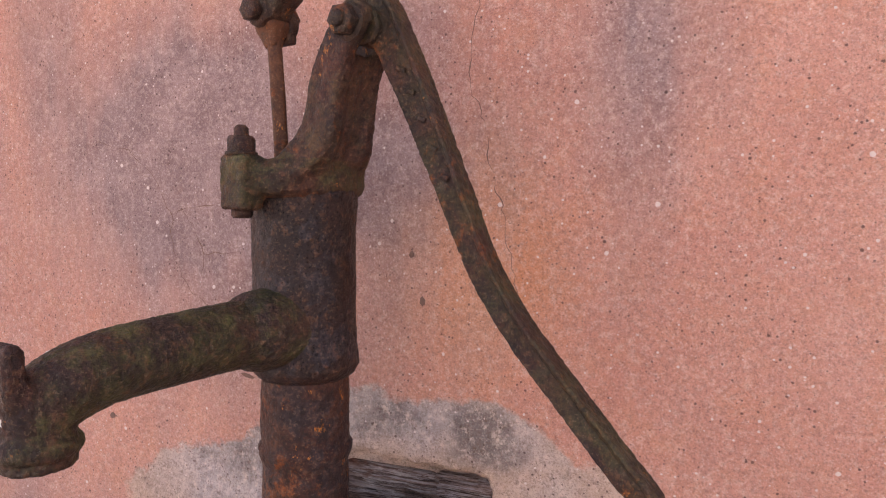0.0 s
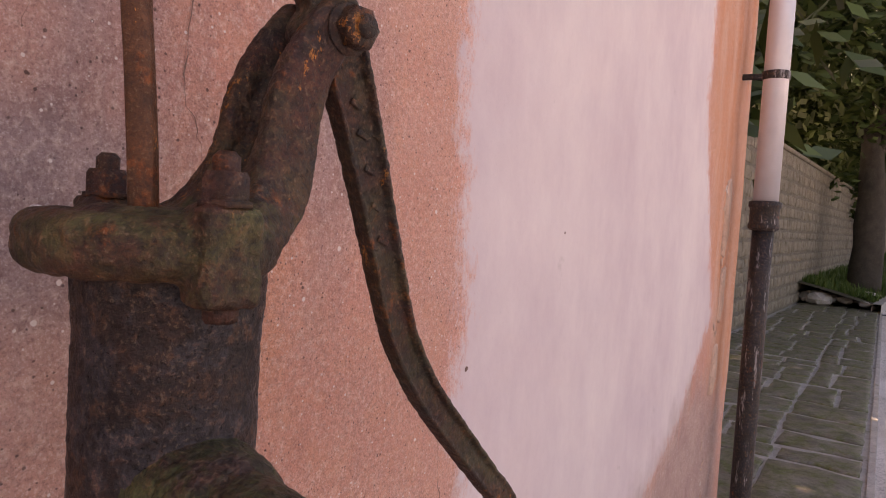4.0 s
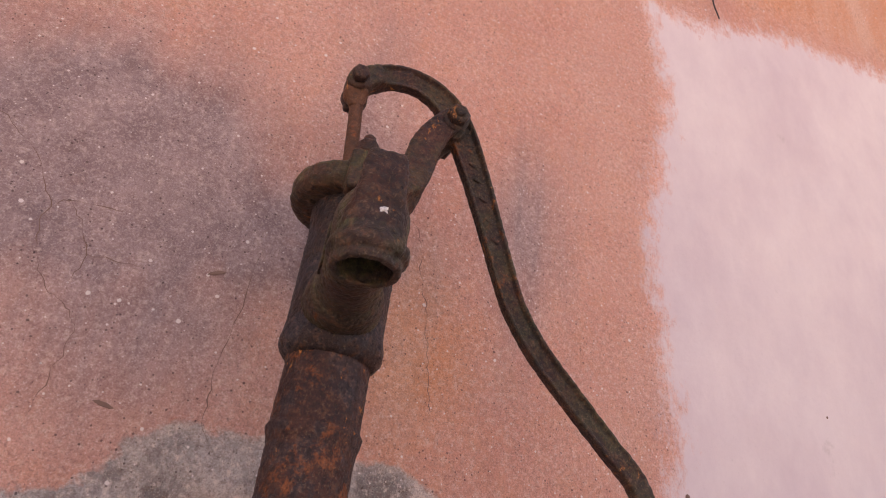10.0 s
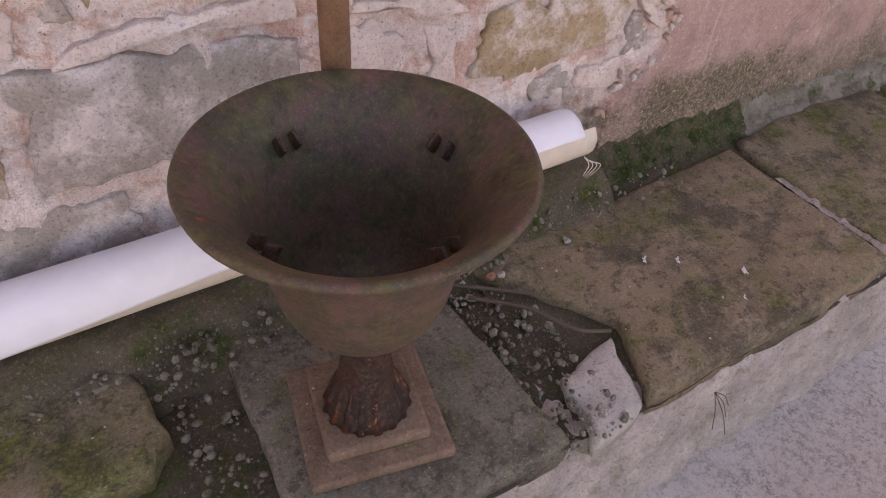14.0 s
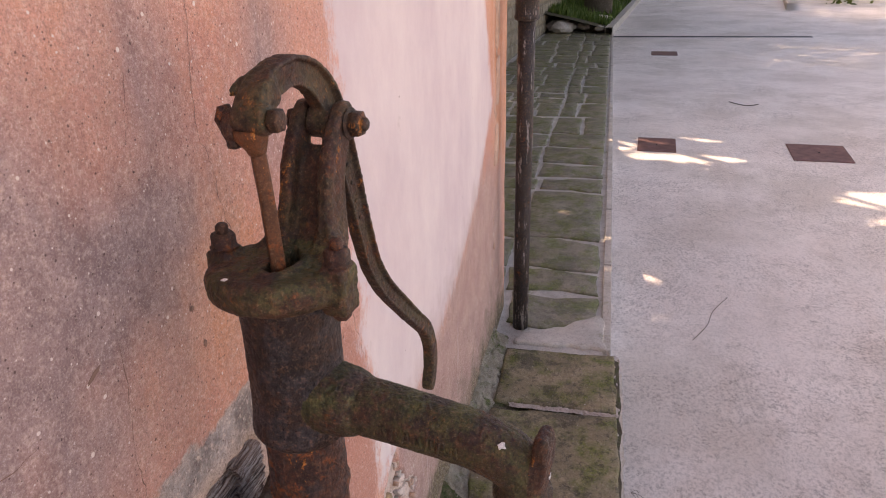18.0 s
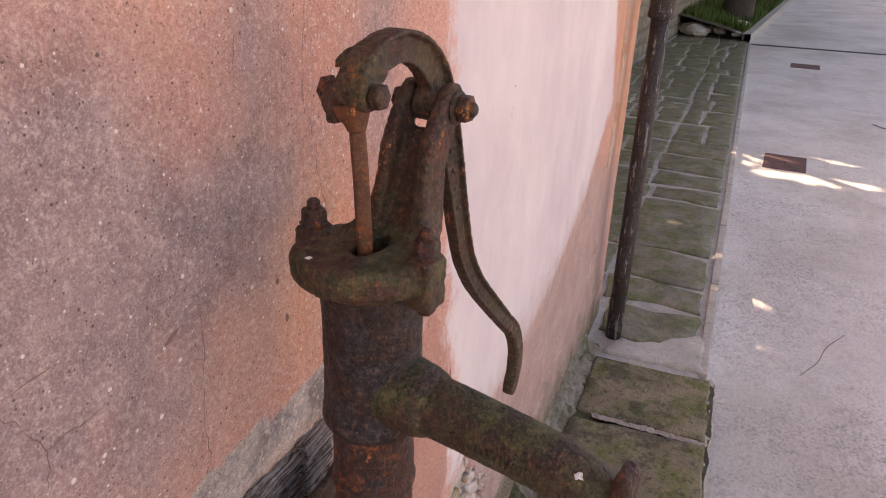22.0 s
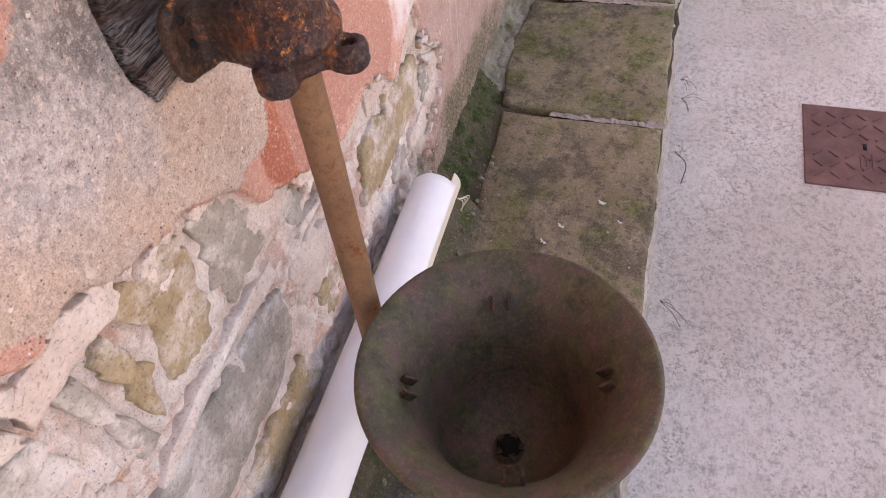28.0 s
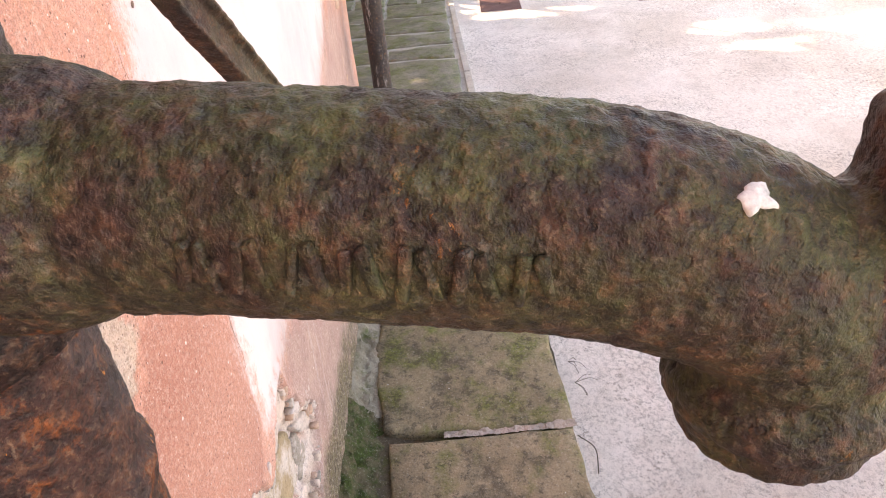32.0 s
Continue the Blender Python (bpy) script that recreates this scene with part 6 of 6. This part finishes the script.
for k in range(9000):
    x = 16.5 + 45 * r.random() ** 1.6
    f = r.random()
    y = bed_line(x) + .15 + f * (wall_line(x) - bed_line(x) - .15)
    z = .12 + .3 * f + .004 * (x - 15)
    h, w, t = r.uniform(.06, .2), r.uniform(.01, .03), r.uniform(0, 6.3)
    bm.faces.new([bm.verts.new(p) for p in ((x - w * math.cos(t), y - w * math.sin(t), z), (x + w * math.cos(t), y + w * math.sin(t), z), (x + r.uniform(-.06, .06), y + r.uniform(-.06, .06), z + h))])
tagged(part("grass", bm, M_GRASS, smooth=False), "rough green grass in the bed", "grass", kind="stuff")
for k in range(12):
    bm = bmesh.new()
    s = r.uniform(.1, .28)
    bmesh.ops.create_icosphere(bm, subdivisions=2, radius=s)
    for v in bm.verts:
        v.co *= 1 + .35 * noise.noise(v.co * 6 + Vector((k, 0, 0)))
        v.co.z *= .6
    bmesh.ops.transform(bm, matrix=pose(16.2 + r.uniform(-.2, 1.5), bed_line(16) + .15 + 1.2 * r.random(), .12), verts=bm.verts)
    tagged(part("rock", bm, M_MORTAR, smooth=False), "pale rock edging the bed", "rock", group="rocks")


# chosen sun flecks (x, y, half sizes); crowns are thinned to let them through
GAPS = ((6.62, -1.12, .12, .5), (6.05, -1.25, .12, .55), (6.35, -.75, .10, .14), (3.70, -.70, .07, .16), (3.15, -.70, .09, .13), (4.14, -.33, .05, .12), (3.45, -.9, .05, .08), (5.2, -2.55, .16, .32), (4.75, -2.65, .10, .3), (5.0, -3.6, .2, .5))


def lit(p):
    """Whether the sun through this point falls on one of the bright flecks of the drive; such leaves are left out to
    shape the light.
    """
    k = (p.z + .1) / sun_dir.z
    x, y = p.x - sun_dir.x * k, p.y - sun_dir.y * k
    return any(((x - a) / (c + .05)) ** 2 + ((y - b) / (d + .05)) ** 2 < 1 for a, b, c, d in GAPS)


def tree(x, y, z, h, spread, leaves, seed, mat, trunk_r=.3, crown_z=None, lean=0.0, size=.16):
    r = random.Random(seed)
    ob = thing("tree", "leafy tree with a dark trunk beyond the wall line, placed to shade the drive" if y > 0.3 else "tree with a dark leaning trunk beside the drive", "tree", pose(x, y, z))
    pts = spline([(0, 0, -.2, trunk_r * 1.2), (lean * .3, 0, h * .25, trunk_r), (lean * .7, .1, h * .5, trunk_r * .75), (lean, 0, h * .8, trunk_r * .35)], 5)
    part("trunk", tube(pts[:, :3], pts[:, 3], 14, wob=.15), M_BARK, ob)
    cz = crown_z or h * .7
    limbs = []
    for k in range(9):
        a = r.uniform(0, 6.3)
        e = Vector((lean + spread * .8 * math.cos(a), spread * .8 * math.sin(a), cz + r.uniform(-.2, .5) * spread))
        s = Vector((lean * .6, 0, h * r.uniform(.4, .6)))
        limbs.append(e)
        part("limb", tube(spline([s, s.lerp(e, .5) + Vector((0, 0, .2 * spread)), e], 4), [trunk_r * .3 * (1 - i / 10) for i in range(9)], 7), M_BARK, ob)
    clumps = [e + Vector((r.gauss(0, .25), r.gauss(0, .25), r.gauss(0, .22))) * spread for e in limbs for _ in range(9)]
    V, F = [], []
    for k in range(leaves):
        c = r.choice(clumps)
        p = c + Vector((r.gauss(0, 1), r.gauss(0, 1), r.gauss(0, .7))) * spread * .16
        u = Vector((r.gauss(0, 1), r.gauss(0, 1), r.gauss(0, .6))).normalized()
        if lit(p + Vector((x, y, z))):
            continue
        v = u.orthogonal().normalized()
        s = size * r.uniform(.6, 1.3)
        i = len(V)
        V += [p - u * s, p + v * s * .45, p + u * s, p - v * s * .45]
        F.append((i, i + 1, i + 2, i + 3))
    me = bpy.data.meshes.new("crown")
    me.from_pydata(V, [], F)
    me.materials.append(mat)
    cr = new("crown", me)
    cr.parent = ob
    return ob


tree(18.6, -.15, .2, 7.5, 3.2, 14000, 1, M_LEAF, .30, 5.6, .5)
# trees beyond the wall line, positioned so their crowns shade the drive
tree(9.5, 4.2, 0, 7.5, 3.0, 22000, 2, M_LEAF, .3, 4.6)
tree(14.5, 4.5, 0, 8, 3.2, 18000, 3, M_LEAF, .3, 5.0)
tree(22, 4.0, 0, 8, 3.4, 14000, 4, M_LEAF, .3, 5.0)
tree(30, 2.5, 0, 9, 4.0, 12000, 5, M_LEAF, .3, 5.5, 0, .2)
# two unseen trees added before the wall begins, to filter the sun
tree(5.2, 4.4, 0, 6.5, 2.6, 26000, 6, M_LEAF, .25, 3.0)
tree(7.4, 5.2, 0, 7, 2.8, 26000, 7, M_LEAF, .25, 3.4)
# further trees added to shade the middle of the drive
tree(11.5, 3.0, 0, 8, 3.2, 20000, 8, M_LEAF, .3, 5.6)
tree(16.5, 2.6, 0, 8.5, 3.4, 18000, 9, M_LEAF, .3, 5.8)
tree(21.5, 2.3, 0, 8.5, 3.4, 16000, 10, M_LEAF, .3, 5.8)
tree(26.5, 2.0, 0, 9, 3.6, 14000, 11, M_LEAF, .3, 6.0)

# far rows, the one at y 0 too, added to keep sun off the drive
for k, (x, y, h, w) in enumerate(((34, 3.2, 10, 4.6), (39, 1.6, 10, 4.6), (44, 3.4, 11, 5.0), (49, .8, 10, 4.8), (55, 2.6, 12, 5.4), (60, .4, 11, 5.0), (66, 2.0, 12, 5.4), (72, 0, 11, 5.0), (24, 6.0, 11, 4.6), (32, 6.5, 12, 5.0), (41, 6.5, 13, 5.4), (52, 6.5, 13, 5.6))):
    tree(x, y, 0, h, w, 9000, 40 + k, M_LEAF, .35, h * .62, 0, .30)

# far end of the drive: hedge, low kerb, gate and pillars
hedge_v, hedge_f = [], []
r = random.Random(21)
for k in range(14000):
    t = r.random()
    x = 24 + 32 * t
    c = Vector((x, -6.9 - .165 * (x - 24) - abs(r.gauss(0, .8)), 1.4 + r.gauss(0, .8) + .004 * x))
    u = Vector((r.gauss(0, 1), r.gauss(0, 1), r.gauss(0, 1))).normalized()
    v, s, i = u.orthogonal().normalized(), r.uniform(.06, .15), len(hedge_v)
    hedge_v += [c - u * s, c + v * s * .5, c + u * s, c - v * s * .5]
    hedge_f.append((i, i + 1, i + 2, i + 3))
me = bpy.data.meshes.new("hedge")
me.from_pydata(hedge_v, [], hedge_f)
me.materials.append(M_HEDGE)
tagged(new("hedge", me), "sunlit yellow-green hedge beside the drive", "hedge", kind="stuff")
bm = bmesh.new()
rings(bm, [[(x, -5.3 - .18 * (x - 22), -.1), (x, -5.3 - .18 * (x - 22), .22), (x, -5.6 - .18 * (x - 22), .22)] for x in np.arange(22, 60, 2)], closed=False, cap0=False, cap1=False)
bmesh.ops.recalc_face_normals(bm, faces=bm.faces)
tagged(part("hedge_kerb", bm, M_MORTAR, smooth=False), "low stone kerb under the hedge", "kerb", kind="structure")
gate = thing("driveway_gate", "grey barred metal gate at the end of the drive", "gate", pose(84, -11.5, floor_z(84), 0, 0, 80))
for k in range(14):
    part("bar", block((.06, .06, 2.0), (-1.6 + .25 * k, 0, 1.05), 0), M_GATE, gate, smooth=False)
for zz in (.15, 1.0, 1.95):
    part("rail", block((3.5, .08, .1), (0, 0, zz), 0), M_GATE, gate, smooth=False)
for y in (-8.4, -14.6, -17.5):
    p = part("gate_pillar", block((1.2, 2.0, 3.0), (85, y, 1.6), .03), M_BRICKRED, None, smooth=False)
    tagged(p, "reddish masonry pillar beside the gate", "pillar", group="gate pillars")


for y, w in ((-5.6, 3.4), (-18.4, 5.6)):
    p = part("gate_wall", block((.6, w, 3.0), (85.6, y, 1.6), .03), M_BRICKRED, None, smooth=False)
    tagged(p, "reddish masonry wall beside the far gate", "wall", kind="structure")

# thin wire hanging on the upper wall and brick bits under the plastic pipe
wire = part("hanging_wire", tube(spline([(.748, -.006, 2.506), (.751, -.012, 2.44), (.749, -.010, 2.37), (.756, -.016, 2.309)], 5), .0016, 8), M_GRATE)
tagged(wire, "thin dark wire hanging on the plaster", "wire")
rng = random.Random(12)
for k in range(10):
    r = rng.uniform(.008, .020)
    ang = [2 * math.pi * i / 6 for i in range(6)]
    bm = piece([(r * rng.uniform(.6, 1.1) * math.cos(a), r * rng.uniform(.6, 1.1) * math.sin(a)) for a in ang], r * .5, flat_up(0), .004, .001, 14, k + 80, .001)
    ob = part("brick_fragment", bm, M_BRICK if k % 3 else M_MORTAR)
    ob.matrix_world = pose(rng.uniform(.13, .56), rng.uniform(-.235, -.15), rng.uniform(.004, .012), rng.uniform(-15, 15), rng.uniform(-15, 15), rng.uniform(0, 360))
    tagged(ob, "broken orange brick fragment on the ledge" if k % 3 else "broken grey mortar fragment on the ledge", "rubble", "rubble under the pipe")
